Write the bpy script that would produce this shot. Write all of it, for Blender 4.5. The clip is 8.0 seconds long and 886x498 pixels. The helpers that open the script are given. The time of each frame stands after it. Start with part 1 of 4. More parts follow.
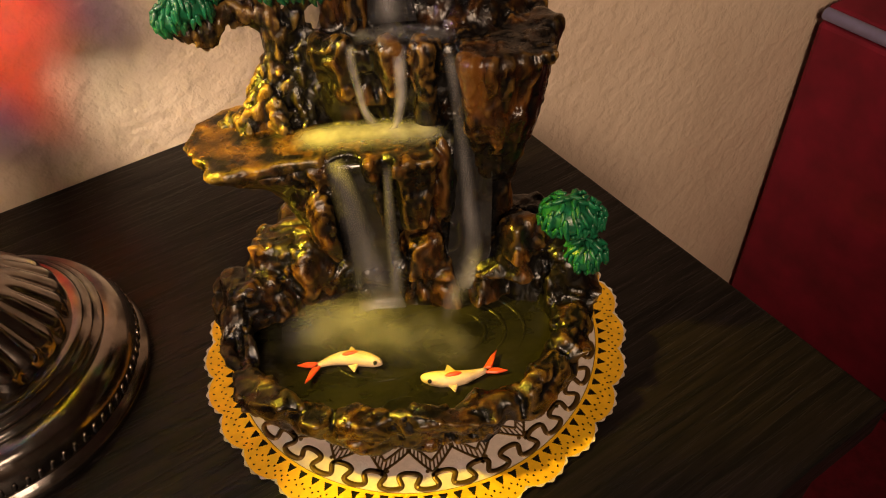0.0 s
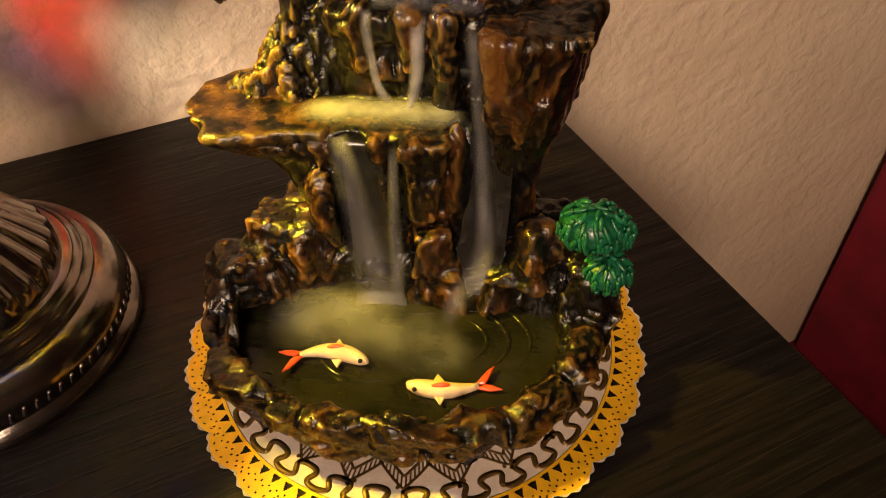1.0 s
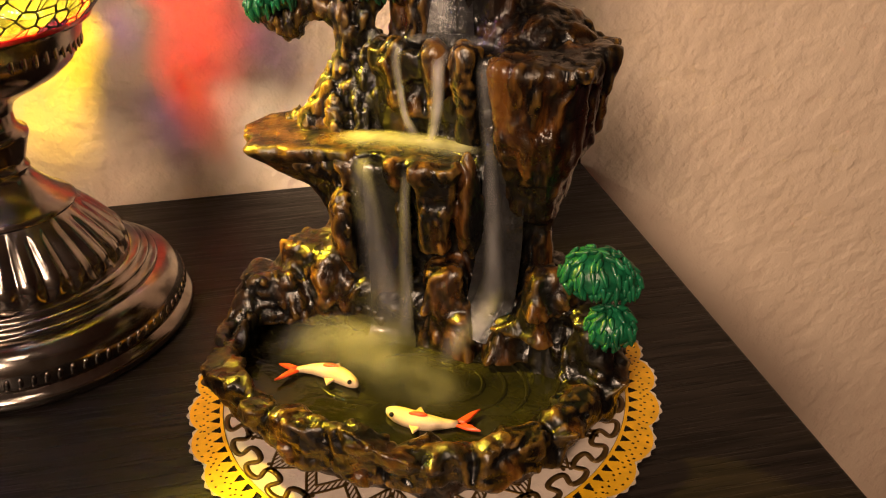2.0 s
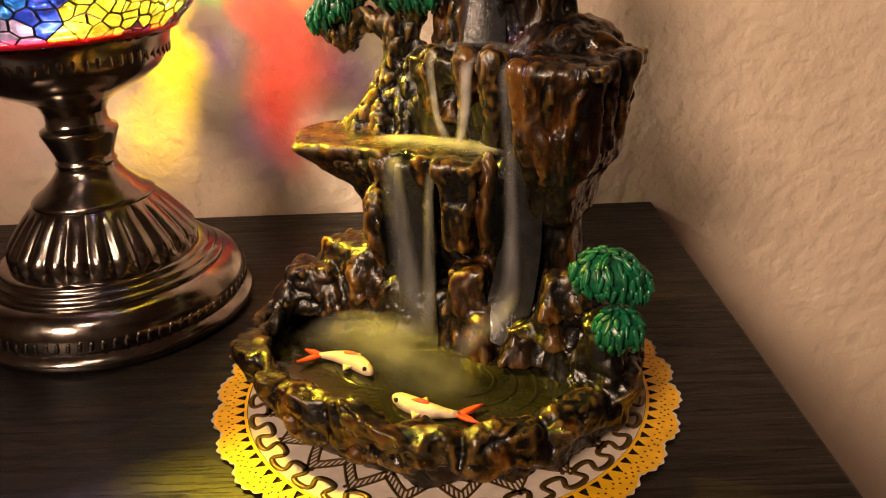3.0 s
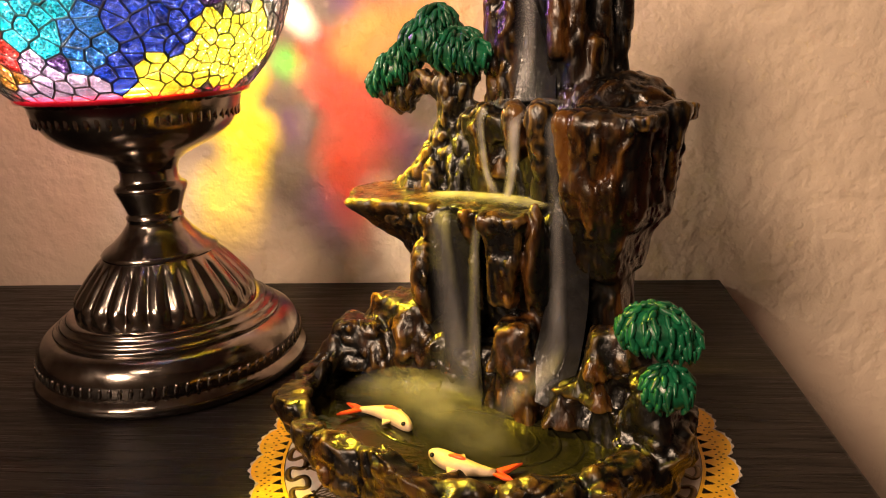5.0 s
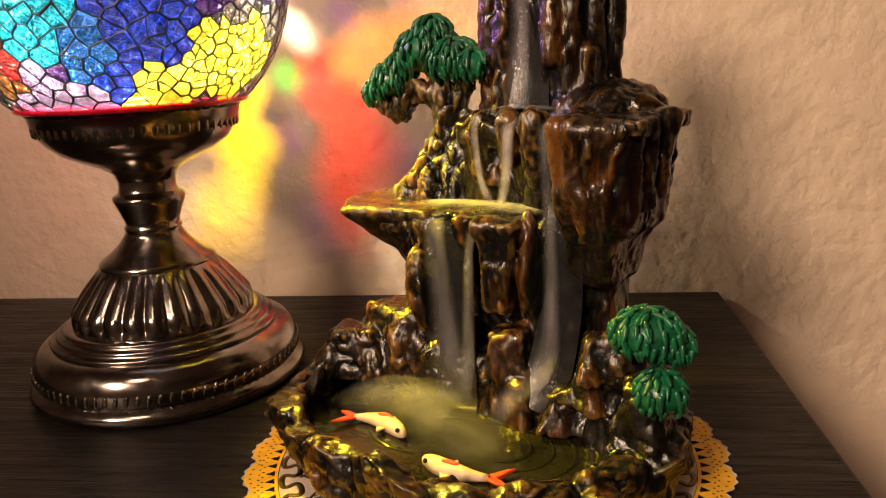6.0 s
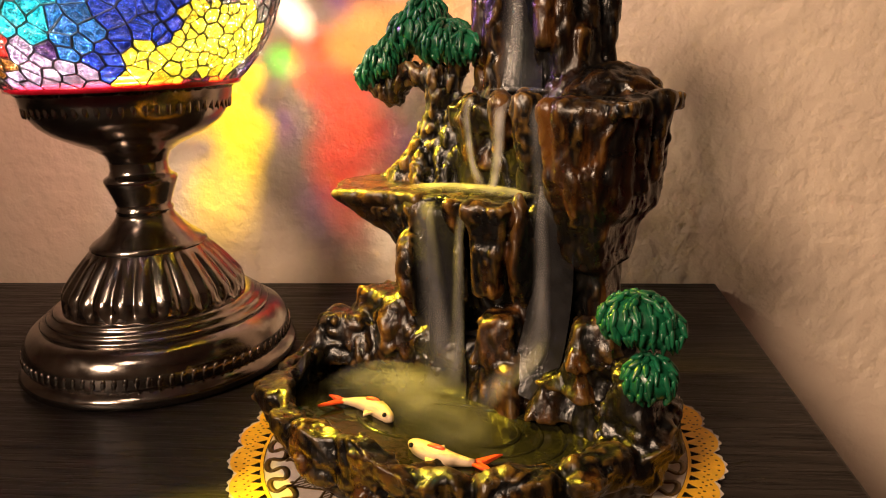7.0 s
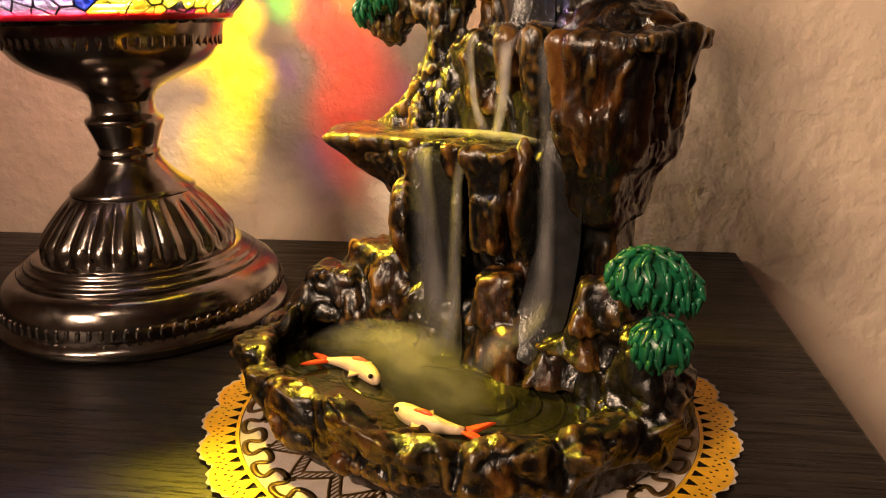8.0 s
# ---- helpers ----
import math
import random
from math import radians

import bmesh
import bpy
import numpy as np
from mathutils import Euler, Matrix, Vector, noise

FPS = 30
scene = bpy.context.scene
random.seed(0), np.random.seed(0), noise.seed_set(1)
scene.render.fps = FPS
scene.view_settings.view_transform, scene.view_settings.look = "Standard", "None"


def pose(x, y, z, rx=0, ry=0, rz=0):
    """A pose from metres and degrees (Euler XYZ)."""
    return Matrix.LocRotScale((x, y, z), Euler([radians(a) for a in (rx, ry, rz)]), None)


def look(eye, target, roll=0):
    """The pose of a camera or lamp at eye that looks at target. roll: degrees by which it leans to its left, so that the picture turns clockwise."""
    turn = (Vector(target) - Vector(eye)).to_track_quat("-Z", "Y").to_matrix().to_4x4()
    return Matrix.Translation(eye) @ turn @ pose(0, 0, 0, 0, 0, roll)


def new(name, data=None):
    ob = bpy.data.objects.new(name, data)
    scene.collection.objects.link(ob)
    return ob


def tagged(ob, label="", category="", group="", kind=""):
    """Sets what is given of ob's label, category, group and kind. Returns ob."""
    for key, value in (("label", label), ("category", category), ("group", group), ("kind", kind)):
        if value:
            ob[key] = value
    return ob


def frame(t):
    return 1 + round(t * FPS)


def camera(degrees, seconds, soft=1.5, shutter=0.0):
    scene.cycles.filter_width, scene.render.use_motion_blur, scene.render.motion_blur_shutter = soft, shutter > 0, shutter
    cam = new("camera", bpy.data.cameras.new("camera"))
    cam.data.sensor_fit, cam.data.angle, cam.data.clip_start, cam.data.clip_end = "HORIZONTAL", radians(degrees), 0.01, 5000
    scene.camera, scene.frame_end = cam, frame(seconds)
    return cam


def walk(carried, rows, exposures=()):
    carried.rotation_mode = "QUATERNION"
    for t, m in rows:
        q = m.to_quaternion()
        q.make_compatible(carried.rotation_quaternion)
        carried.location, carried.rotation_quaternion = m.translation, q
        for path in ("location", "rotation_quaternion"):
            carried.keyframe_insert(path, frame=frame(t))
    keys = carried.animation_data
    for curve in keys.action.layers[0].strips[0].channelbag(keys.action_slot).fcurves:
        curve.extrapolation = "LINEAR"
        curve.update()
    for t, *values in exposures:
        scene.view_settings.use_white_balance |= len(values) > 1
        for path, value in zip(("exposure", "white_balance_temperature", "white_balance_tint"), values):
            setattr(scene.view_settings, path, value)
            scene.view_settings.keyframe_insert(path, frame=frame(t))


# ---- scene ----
cam = camera(60.3, 8.0, soft=1.1)
PATH = [
    (0, (-0.137, -0.227, 1.104), (0.618, 0.978, -0.302), -3.0),
    (0.5, (-0.115, -0.218, 1.096), (0.548, 0.995, -0.349), -2.7),
    (1, (-0.095, -0.223, 1.075), (0.493, 1.085, -0.319), -1.2),
    (1.5, (-0.064, -0.262, 1.044), (0.359, 1.291, -0.143), -1.8),
    (1.7, (-0.055, -0.275, 1.031), (0.321, 1.355, -0.065), -1.7),
    (2.8, (0.004, -0.32, 0.991), (0.008, 1.494, 0.149), -2.5),
    (3, (0.009, -0.323, 0.985), (-0.022, 1.506, 0.177), -2.4),
    (3.5, (0.016, -0.33, 0.976), (-0.099, 1.525, 0.238), -2.4),
    (4, (0.022, -0.329, 0.967), (-0.154, 1.544, 0.29), -2.4),
    (4.5, (0.023, -0.325, 0.966), (-0.188, 1.566, 0.352), -2.5),
    (5, (0.025, -0.326, 0.962), (-0.206, 1.58, 0.402), -2.7),
    (6.5, (0.033, -0.329, 0.952), (-0.211, 1.592, 0.45), -2.7),
    (7, (0.036, -0.325, 0.948), (-0.214, 1.59, 0.43), -2.2),
    (7.5, (0.037, -0.319, 0.942), (-0.226, 1.586, 0.395), -1.6),
    (8, (0.041, -0.296, 0.93), (-0.249, 1.593, 0.341), -0.9),
]
EXPOSURES = [(0.0, -0.36), (0.8, -0.28), (1.2, -0.12), (1.6, 0.06), (8.0, 0.06)]
walk(cam, [(t, look(eye, target, roll)) for t, eye, target, roll in PATH], EXPOSURES)

# ---- world and room light ----
world = bpy.data.worlds.new("night_room")
world.use_nodes = True
world.node_tree.nodes["Background"].inputs[0].default_value = (0.9, 0.6, 0.4, 1)
world.node_tree.nodes["Background"].inputs[1].default_value = 0.0
scene.world = world


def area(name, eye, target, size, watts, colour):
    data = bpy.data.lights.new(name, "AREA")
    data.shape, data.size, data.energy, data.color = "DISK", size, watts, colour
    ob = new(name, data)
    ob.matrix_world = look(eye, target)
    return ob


# Unseen spot standing in for the front-left source of the wall shadow.
spot = bpy.data.lights.new("unseen_spot_light", "SPOT")
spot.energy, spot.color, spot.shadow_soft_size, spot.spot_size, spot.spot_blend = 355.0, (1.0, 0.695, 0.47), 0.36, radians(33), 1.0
new("unseen_spot_light", spot).matrix_world = look((-1.10, -1.85, 2.15), (0.22, 0.25, 0.93))
# Faint overhead fill added to lift the dark sides; no lamp is known there.
area("added_fill_light", (-0.5, -1.3, 2.36), (-0.5, -1.3, 0.0), 0.40, 6.0, (1.0, 0.72, 0.50))

TABLE_Z = 0.75
LAMP = (-0.218, 0.1335)
BULB_H = 0.278

bulb = bpy.data.lights.new("lamp_bulb_light", "POINT")
bulb.energy, bulb.color, bulb.shadow_soft_size = 40.0, (1.0, 0.86, 0.68), 0.012
new("lamp_bulb_light", bulb).location = (LAMP[0], LAMP[1], TABLE_Z + BULB_H)


# ---- materials ----
def material(name):
    m = bpy.data.materials.new(name)
    m.use_nodes = True
    nt = m.node_tree
    return m, nt, nt.nodes["Principled BSDF"]


def node(nt, kind, **values):
    n = nt.nodes.new(kind)
    for key, value in values.items():
        n.inputs[key.replace("_", " ")].default_value = value
    return n


def ramp(nt, source, stops):
    n = nt.nodes.new("ShaderNodeValToRGB")
    while len(n.color_ramp.elements) < len(stops):
        n.color_ramp.elements.new(0.5)
    for e, (p, c) in zip(n.color_ramp.elements, stops):
        e.position = p
        e.color = (*c, 1) if len(c) == 3 else c
    nt.links.new(source, n.inputs["Fac"])
    return n


def coords(nt, scale=(1, 1, 1)):
    tc = nt.nodes.new("ShaderNodeTexCoord")
    mp = nt.nodes.new("ShaderNodeMapping")
    mp.inputs["Scale"].default_value = scale
    nt.links.new(tc.outputs["Object"], mp.inputs["Vector"])
    return mp.outputs["Vector"]


def noise_tex(nt, vec, scale, detail=4.0, rough=0.55):
    n = node(nt, "ShaderNodeTexNoise", Scale=scale, Detail=detail, Roughness=rough)
    nt.links.new(vec, n.inputs["Vector"])
    return n.outputs["Fac"]


def mix(nt, fac, a, b, kind="MIX"):
    n = nt.nodes.new("ShaderNodeMix")
    n.data_type, n.blend_type = "RGBA", kind
    for value, slot in ((fac, 0), (a, 6), (b, 7)):
        if isinstance(value, (int, float)):
            n.inputs[slot].default_value = value
        elif isinstance(value, tuple):
            n.inputs[slot].default_value = (*value, 1)
        else:
            nt.links.new(value, n.inputs[slot])
    return n.outputs[2]


def bump(nt, bsdf, height, strength, distance):
    n = node(nt, "ShaderNodeBump", Strength=strength, Distance=distance)
    nt.links.new(height, n.inputs["Height"])
    nt.links.new(n.outputs["Normal"], bsdf.inputs["Normal"])
    return n


def plain(name, colour, rough=0.5, metal=0.0, coat=0.0, vary=0.15, scale=60.0, bumpy=0.0):
    m, nt, b = material(name)
    v = coords(nt)
    f = noise_tex(nt, v, scale)
    dark = tuple(c * (1 - vary) for c in colour)
    light = tuple(min(1, c * (1 + vary)) for c in colour)
    r = ramp(nt, f, [(0.3, dark), (0.7, light)])
    nt.links.new(r.outputs["Color"], b.inputs["Base Color"])
    b.inputs["Roughness"].default_value, b.inputs["Metallic"].default_value = rough, metal
    b.inputs["Coat Weight"].default_value = coat
    if bumpy:
        bump(nt, b, noise_tex(nt, v, scale * 4), bumpy, 0.001)
    return m


def plaster_material():
    m, nt, b = material("beige_textured_plaster")
    v = coords(nt)
    a = noise_tex(nt, v, 7.0)
    c = ramp(nt, a, [(0.3, (0.60, 0.47, 0.36)), (0.7, (0.68, 0.55, 0.43))])
    nt.links.new(c.outputs["Color"], b.inputs["Base Color"])
    b.inputs["Roughness"].default_value = 0.75
    lumps = ramp(nt, noise_tex(nt, v, 58.0, 3.0, 0.5), [(0.36, (0, 0, 0)), (0.62, (1, 1, 1))])
    fine = noise_tex(nt, v, 320.0, 2.0)
    h = mix(nt, 0.25, lumps.outputs["Color"], fine)
    bump(nt, b, h, 0.45, 0.0036)
    return m


def table_material():
    m, nt, b = material("black_brown_wood_grain")
    v = coords(nt, (3.0, 60.0, 60.0))
    g = noise_tex(nt, v, 5.5, 5.0, 0.62)
    blotch = noise_tex(nt, coords(nt, (1, 2.5, 1)), 9.0)
    c = ramp(nt, g, [(0.38, (0.003, 0.0024, 0.0023)), (0.60, (0.015, 0.0112, 0.0105))])
    tint = mix(nt, 0.35, c.outputs["Color"], blotch, "MULTIPLY")
    nt.links.new(tint, b.inputs["Base Color"])
    r = ramp(nt, g, [(0.38, (0.52, 0.52, 0.52)), (0.6, (0.30, 0.30, 0.30))])
    nt.links.new(r.outputs["Color"], b.inputs["Roughness"])
    b.inputs["Specular IOR Level"].default_value = 0.22
    pores = ramp(nt, noise_tex(nt, coords(nt, (6.0, 150.0, 150.0)), 3.2, 3.0, 0.6), [(0.36, (0, 0, 0)), (0.46, (1, 1, 1))])
    bump(nt, b, pores.outputs["Color"], 0.5, 0.0006)
    return m


def ridged(nt, vec, scale, detail=5.0):
    """Sharp winding crests: the middle values of a noise."""
    f = noise_tex(nt, vec, scale, detail, 0.6)
    return ramp(nt, f, [(0.36, (0, 0, 0)), (0.50, (1, 1, 1)), (0.64, (0, 0, 0))]).outputs["Color"]


def rock_material(name, flow, coarse, umber, ochre, edge_colour):
    """Lacquered resin: black ground, umber and ochre on raised parts, palest on convex edges."""
    m, nt, b = material(name)
    v = coords(nt)
    vf = coords(nt, (1, 1, flow))
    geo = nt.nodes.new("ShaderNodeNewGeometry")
    # Convex edges blend to edge colour; low relief stays near black.
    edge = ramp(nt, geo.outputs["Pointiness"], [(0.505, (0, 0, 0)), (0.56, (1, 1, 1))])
    paint_share, raised = nt.nodes.new("ShaderNodeAttribute"), nt.nodes.new("ShaderNodeAttribute")
    paint_share.attribute_name, raised.attribute_name = "paint", "relief"
    streak = noise_tex(nt, vf, 70.0, 5.0, 0.6)
    crest = ridged(nt, vf, coarse)
    patch = noise_tex(nt, v, 30.0, 4.0, 0.6)
    strokes = ramp(nt, streak, [(0.34, (0.25, 0.25, 0.25)), (0.66, (1, 1, 1))])
    up = ramp(nt, raised.outputs["Fac"], [(0.28, (0.05, 0.05, 0.05)), (0.68, (1, 1, 1))])
    cover = mix(nt, 1.0, mix(nt, 1.0, paint_share.outputs["Fac"], up.outputs["Color"], "MULTIPLY"), strokes.outputs["Color"], "MULTIPLY")
    wash = ramp(nt, noise_tex(nt, vf, 62.0, 5.0, 0.62), [(0.41, (0.10, 0.10, 0.10)), (0.56, (1, 1, 1))])
    cover = mix(nt, 1.0, cover, wash.outputs["Color"], "MULTIPLY")
    colour = ramp(nt, cover, [(0.05, (0.0022, 0.0019, 0.0018)), (0.26, umber), (0.66, ochre)])
    edge_tint = mix(nt, 1.0, edge.outputs["Color"], paint_share.outputs["Fac"], "MULTIPLY")
    edge_tint = mix(nt, 1.0, edge_tint, ramp(nt, patch, [(0.35, (0.1, 0.1, 0.1)), (0.62, (0.9, 0.9, 0.9))]).outputs["Color"], "MULTIPLY")
    nt.links.new(mix(nt, edge_tint, colour.outputs["Color"], edge_colour), b.inputs["Base Color"])
    rr = ramp(nt, noise_tex(nt, v, 110.0, 3.0), [(0.3, (0.19, 0.19, 0.19)), (0.7, (0.40, 0.40, 0.40))])
    nt.links.new(rr.outputs["Color"], b.inputs["Roughness"])
    b.inputs["Coat Weight"].default_value = 0.12
    b.inputs["Coat Roughness"].default_value = 0.08
    pits = nt.nodes.new("ShaderNodeTexVoronoi")
    pits.inputs["Scale"].default_value = 230.0
    nt.links.new(vf, pits.inputs["Vector"])
    h = mix(nt, 0.45, crest, noise_tex(nt, v, 280.0, 5.0, 0.7))
    h = mix(nt, 0.35, h, pits.outputs["Distance"])
    bump(nt, b, h, 0.55, 0.0020)
    return m


def metal_material():
    m, nt, b = material("antique_bronze_metal")
    v = coords(nt)
    c = ramp(nt, noise_tex(nt, v, 55.0, 5.0, 0.6), [(0.3, (0.20, 0.175, 0.16)), (0.7, (0.38, 0.335, 0.31))])
    nt.links.new(c.outputs["Color"], b.inputs["Base Color"])
    b.inputs["Metallic"].default_value = 1.0
    r = ramp(nt, noise_tex(nt, v, 130.0, 4.0), [(0.3, (0.12, 0.12, 0.12)), (0.7, (0.22, 0.22, 0.22))])
    nt.links.new(r.outputs["Color"], b.inputs["Roughness"])
    bump(nt, b, noise_tex(nt, v, 400.0, 3.0), 0.08, 0.0005)
    return m


def glass_material(name, colour, clear=0.10):
    m, nt, b = material(name)
    nt.nodes.remove(b)
    out = nt.nodes["Material Output"]
    info = nt.nodes.new("ShaderNodeObjectInfo")
    vary = ramp(nt, info.outputs["Random"], [(0.0, tuple(c * 0.75 for c in colour)), (1.0, tuple(min(1, c * 1.15 + 0.01) for c in colour))])
    v = coords(nt)
    bub = noise_tex(nt, v, 210.0, 4.0, 0.7)
    crack = nt.nodes.new("ShaderNodeTexVoronoi")
    crack.feature = "DISTANCE_TO_EDGE"
    crack.inputs["Scale"].default_value = 150.0
    nt.links.new(v, crack.inputs["Vector"])
    streaks = ramp(nt, bub, [(0.32, (0.22, 0.22, 0.22)), (0.52, (0.8, 0.8, 0.8)), (0.70, (1.25, 1.25, 1.25))])
    tint = mix(nt, 1.0, vary.outputs["Color"], streaks.outputs["Color"], "MULTIPLY")
    # Pale tint along the crack lines stands in for white glints in the glass.
    lines = ramp(nt, crack.outputs["Distance"], [(0.0, (0.35, 0.35, 0.35)), (0.05, (0, 0, 0))])
    tint = mix(nt, lines.outputs["Color"], tint, tuple(min(1.0, c * 0.7 + 0.16) for c in colour))
    t1 = nt.nodes.new("ShaderNodeBsdfTransparent")
    t2 = nt.nodes.new("ShaderNodeBsdfTranslucent")
    gl = nt.nodes.new("ShaderNodeBsdfGlossy")
    gl.inputs["Roughness"].default_value = 0.05
    for t in (t1, t2):
        nt.links.new(tint, t.inputs["Color"])
    m1 = nt.nodes.new("ShaderNodeMixShader")
    m1.inputs[0].default_value = clear
    nt.links.new(t1.outputs[0], m1.inputs[1])
    nt.links.new(t2.outputs[0], m1.inputs[2])
    m2 = nt.nodes.new("ShaderNodeMixShader")
    fr = nt.nodes.new("ShaderNodeFresnel")
    fr.inputs["IOR"].default_value = 1.75
    bm_ = node(nt, "ShaderNodeBump", Strength=1.0, Distance=0.004)
    nt.links.new(bub, bm_.inputs["Height"])
    nt.links.new(bm_.outputs["Normal"], gl.inputs["Normal"])
    nt.links.new(fr.outputs[0], m2.inputs[0])
    nt.links.new(m1.outputs[0], m2.inputs[1])
    nt.links.new(gl.outputs[0], m2.inputs[2])
    nt.links.new(m2.outputs[0], out.inputs["Surface"])
    return m


def smoke_material(name, density, scale=(1, 1, 1), grain=40.0):
    """Thin smoke: its density fades to the ribbon's sides and ends by its own UV."""
    m, nt, b = material(name)
    nt.nodes.remove(b)
    out = nt.nodes["Material Output"]
    uv = nt.nodes.new("ShaderNodeUVMap")
    sep = nt.nodes.new("ShaderNodeSeparateXYZ")
    nt.links.new(uv.outputs[0], sep.inputs[0])
    side = ramp(nt, sep.outputs[0], [(0.0, (0, 0, 0)), (0.5, (1, 1, 1)), (1.0, (0, 0, 0))])
    ends = ramp(nt, sep.outputs[1], [(0.0, (0.0, 0.0, 0.0)), (0.12, (1, 1, 1)), (0.8, (1, 1, 1)), (1.0, (0, 0, 0))])
    for r in (side, ends):
        r.color_ramp.interpolation = "EASE"
    n = ramp(nt, noise_tex(nt, coords(nt, scale), grain, 4.0), [(0.3, (0.15, 0.15, 0.15)), (0.7, (1, 1, 1))])
    f = mix(nt, 1.0, mix(nt, 1.0, side.outputs["Color"], ends.outputs["Color"], "MULTIPLY"), n.outputs["Color"], "MULTIPLY")
    f = mix(nt, 1.0, f, (density, density, density), "MULTIPLY")
    tr = nt.nodes.new("ShaderNodeBsdfTransparent")
    df = nt.nodes.new("ShaderNodeBsdfDiffuse")
    tl = nt.nodes.new("ShaderNodeBsdfTranslucent")
    for s in (df, tl):
        s.inputs["Color"].default_value = (0.82, 0.80, 0.80, 1)
    both = nt.nodes.new("ShaderNodeMixShader")
    nt.links.new(df.outputs[0], both.inputs[1])
    nt.links.new(tl.outputs[0], both.inputs[2])
    ms = nt.nodes.new("ShaderNodeMixShader")
    nt.links.new(f, ms.inputs[0])
    nt.links.new(tr.outputs[0], ms.inputs[1])
    nt.links.new(both.outputs[0], ms.inputs[2])
    nt.links.new(ms.outputs[0], out.inputs["Surface"])
    return m


PLASTER = plaster_material()
TABLE = table_material()
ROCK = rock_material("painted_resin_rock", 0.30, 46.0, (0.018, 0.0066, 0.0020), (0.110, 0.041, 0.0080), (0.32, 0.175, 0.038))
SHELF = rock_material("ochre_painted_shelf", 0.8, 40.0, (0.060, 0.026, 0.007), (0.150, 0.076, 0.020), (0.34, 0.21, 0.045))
METAL = metal_material()
GREEN = plain("green_enamel_foliage", (0.007, 0.100, 0.042), 0.33, coat=0.2, vary=0.6, scale=120, bumpy=0.3)
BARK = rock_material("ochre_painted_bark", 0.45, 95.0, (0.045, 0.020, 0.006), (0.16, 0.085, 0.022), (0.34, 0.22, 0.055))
GOLD = plain("gold_paper", (0.86, 0.46, 0.012), 0.42, metal=0.12, vary=0.12, scale=140, bumpy=0.25)
FOIL = plain("bronze_foil_print", (0.13, 0.075, 0.022), 0.35, metal=0.6, vary=0.3, scale=140)
PAPER = plain("cream_paper", (0.62, 0.52, 0.45), 0.8, vary=0.08, scale=200, bumpy=0.2)
GROUT = plain("black_grout", (0.012, 0.011, 0.012), 0.45, vary=0.4, scale=220, bumpy=0.4)
REDBEAD = plain("red_bead_band", (0.55, 0.008, 0.03), 0.2, coat=0.5, vary=0.3, scale=150)
RED_CLOTH = plain("dark_red_bedspread", (0.20, 0.004, 0.022), 0.85, vary=0.3, scale=14, bumpy=0.3)
PIPING = plain("pale_blue_piping", (0.42, 0.44, 0.85), 0.6, vary=0.08)
FLOOR = plain("dark_red_carpet", (0.15, 0.005, 0.016), 0.95, vary=0.3, scale=60, bumpy=0.6)
ROOM_PAINT = plain("beige_wall_paint", (0.55, 0.44, 0.34), 0.8, vary=0.05, scale=5)
CEILING_PAINT = plain("white_ceiling_paint", (0.78, 0.74, 0.68), 0.85, vary=0.04, scale=5)
FISH = plain("cream_koi_paint", (0.72, 0.53, 0.34), 0.45, coat=0.1, vary=0.18, scale=120, bumpy=0.3)
FISH_RED = plain("orange_red_koi_paint", (0.78, 0.085, 0.02), 0.35, coat=0.3, vary=0.2, scale=160)
BLACK = plain("black_paint", (0.01, 0.01, 0.01), 0.25)


def water_material():
    m, nt, b = material("dark_resin_water")
    v = coords(nt, (1, 1.6, 1))
    w = noise_tex(nt, v, 26.0, 3.0)
    c = ramp(nt, w, [(0.3, (0.004, 0.0045, 0.003)), (0.7, (0.022, 0.020, 0.008))])
    nt.links.new(c.outputs["Color"], b.inputs["Base Color"])
    b.inputs["Roughness"].default_value = 0.16
    b.inputs["Specular IOR Level"].default_value = 0.3
    bump(nt, b, noise_tex(nt, v, 60.0, 3.0), 0.35, 0.003)
    return m


WATER = water_material()
SMOKE = smoke_material("thin_grey_smoke", 0.36, (1, 1, 0.25), 90.0)
SMOKE_DENSE = smoke_material("dense_smoke_pool", 0.97, (1, 1, 1), 45.0)
SMOKE_HAZE = smoke_material("thin_smoke_haze", 0.30, (1, 1, 1), 42.0)


# ---- mesh helpers ----
def mesh_object(name, verts, faces, mat, parent=None, label="", smooth=True):
    me = bpy.data.meshes.new(name)
    if isinstance(faces, np.ndarray):
        me.vertices.add(len(verts))
        me.vertices.foreach_set("co", np.asarray(verts, np.float32).ravel())
        me.loops.add(faces.size)
        me.loops.foreach_set("vertex_index", faces.astype(np.int32).ravel())
        me.polygons.add(len(faces))
        me.polygons.foreach_set("loop_start", np.arange(0, faces.size, faces.shape[1], dtype=np.int32))
        me.update(calc_edges=True)
    else:
        me.from_pydata([tuple(map(float, p)) for p in verts], [], [tuple(map(int, f)) for f in faces])
    if smooth:
        me.polygons.foreach_set("use_smooth", [True] * len(me.polygons))
    me.materials.append(mat)
    me.update()
    ob = new(name, me)
    if parent is not None:
        ob.parent = parent
    return tagged(ob, label)


def part(name, bm, mat, parent=None, label="", smooth=False):
    bmesh.ops.recalc_face_normals(bm, faces=bm.faces[:])
    me = bpy.data.meshes.new(name)
    bm.to_mesh(me)
    bm.free()
    if smooth:
        me.polygons.foreach_set("use_smooth", [True] * len(me.polygons))
    me.materials.append(mat)
    ob = new(name, me)
    if parent is not None:
        ob.parent = parent
    return tagged(ob, label)


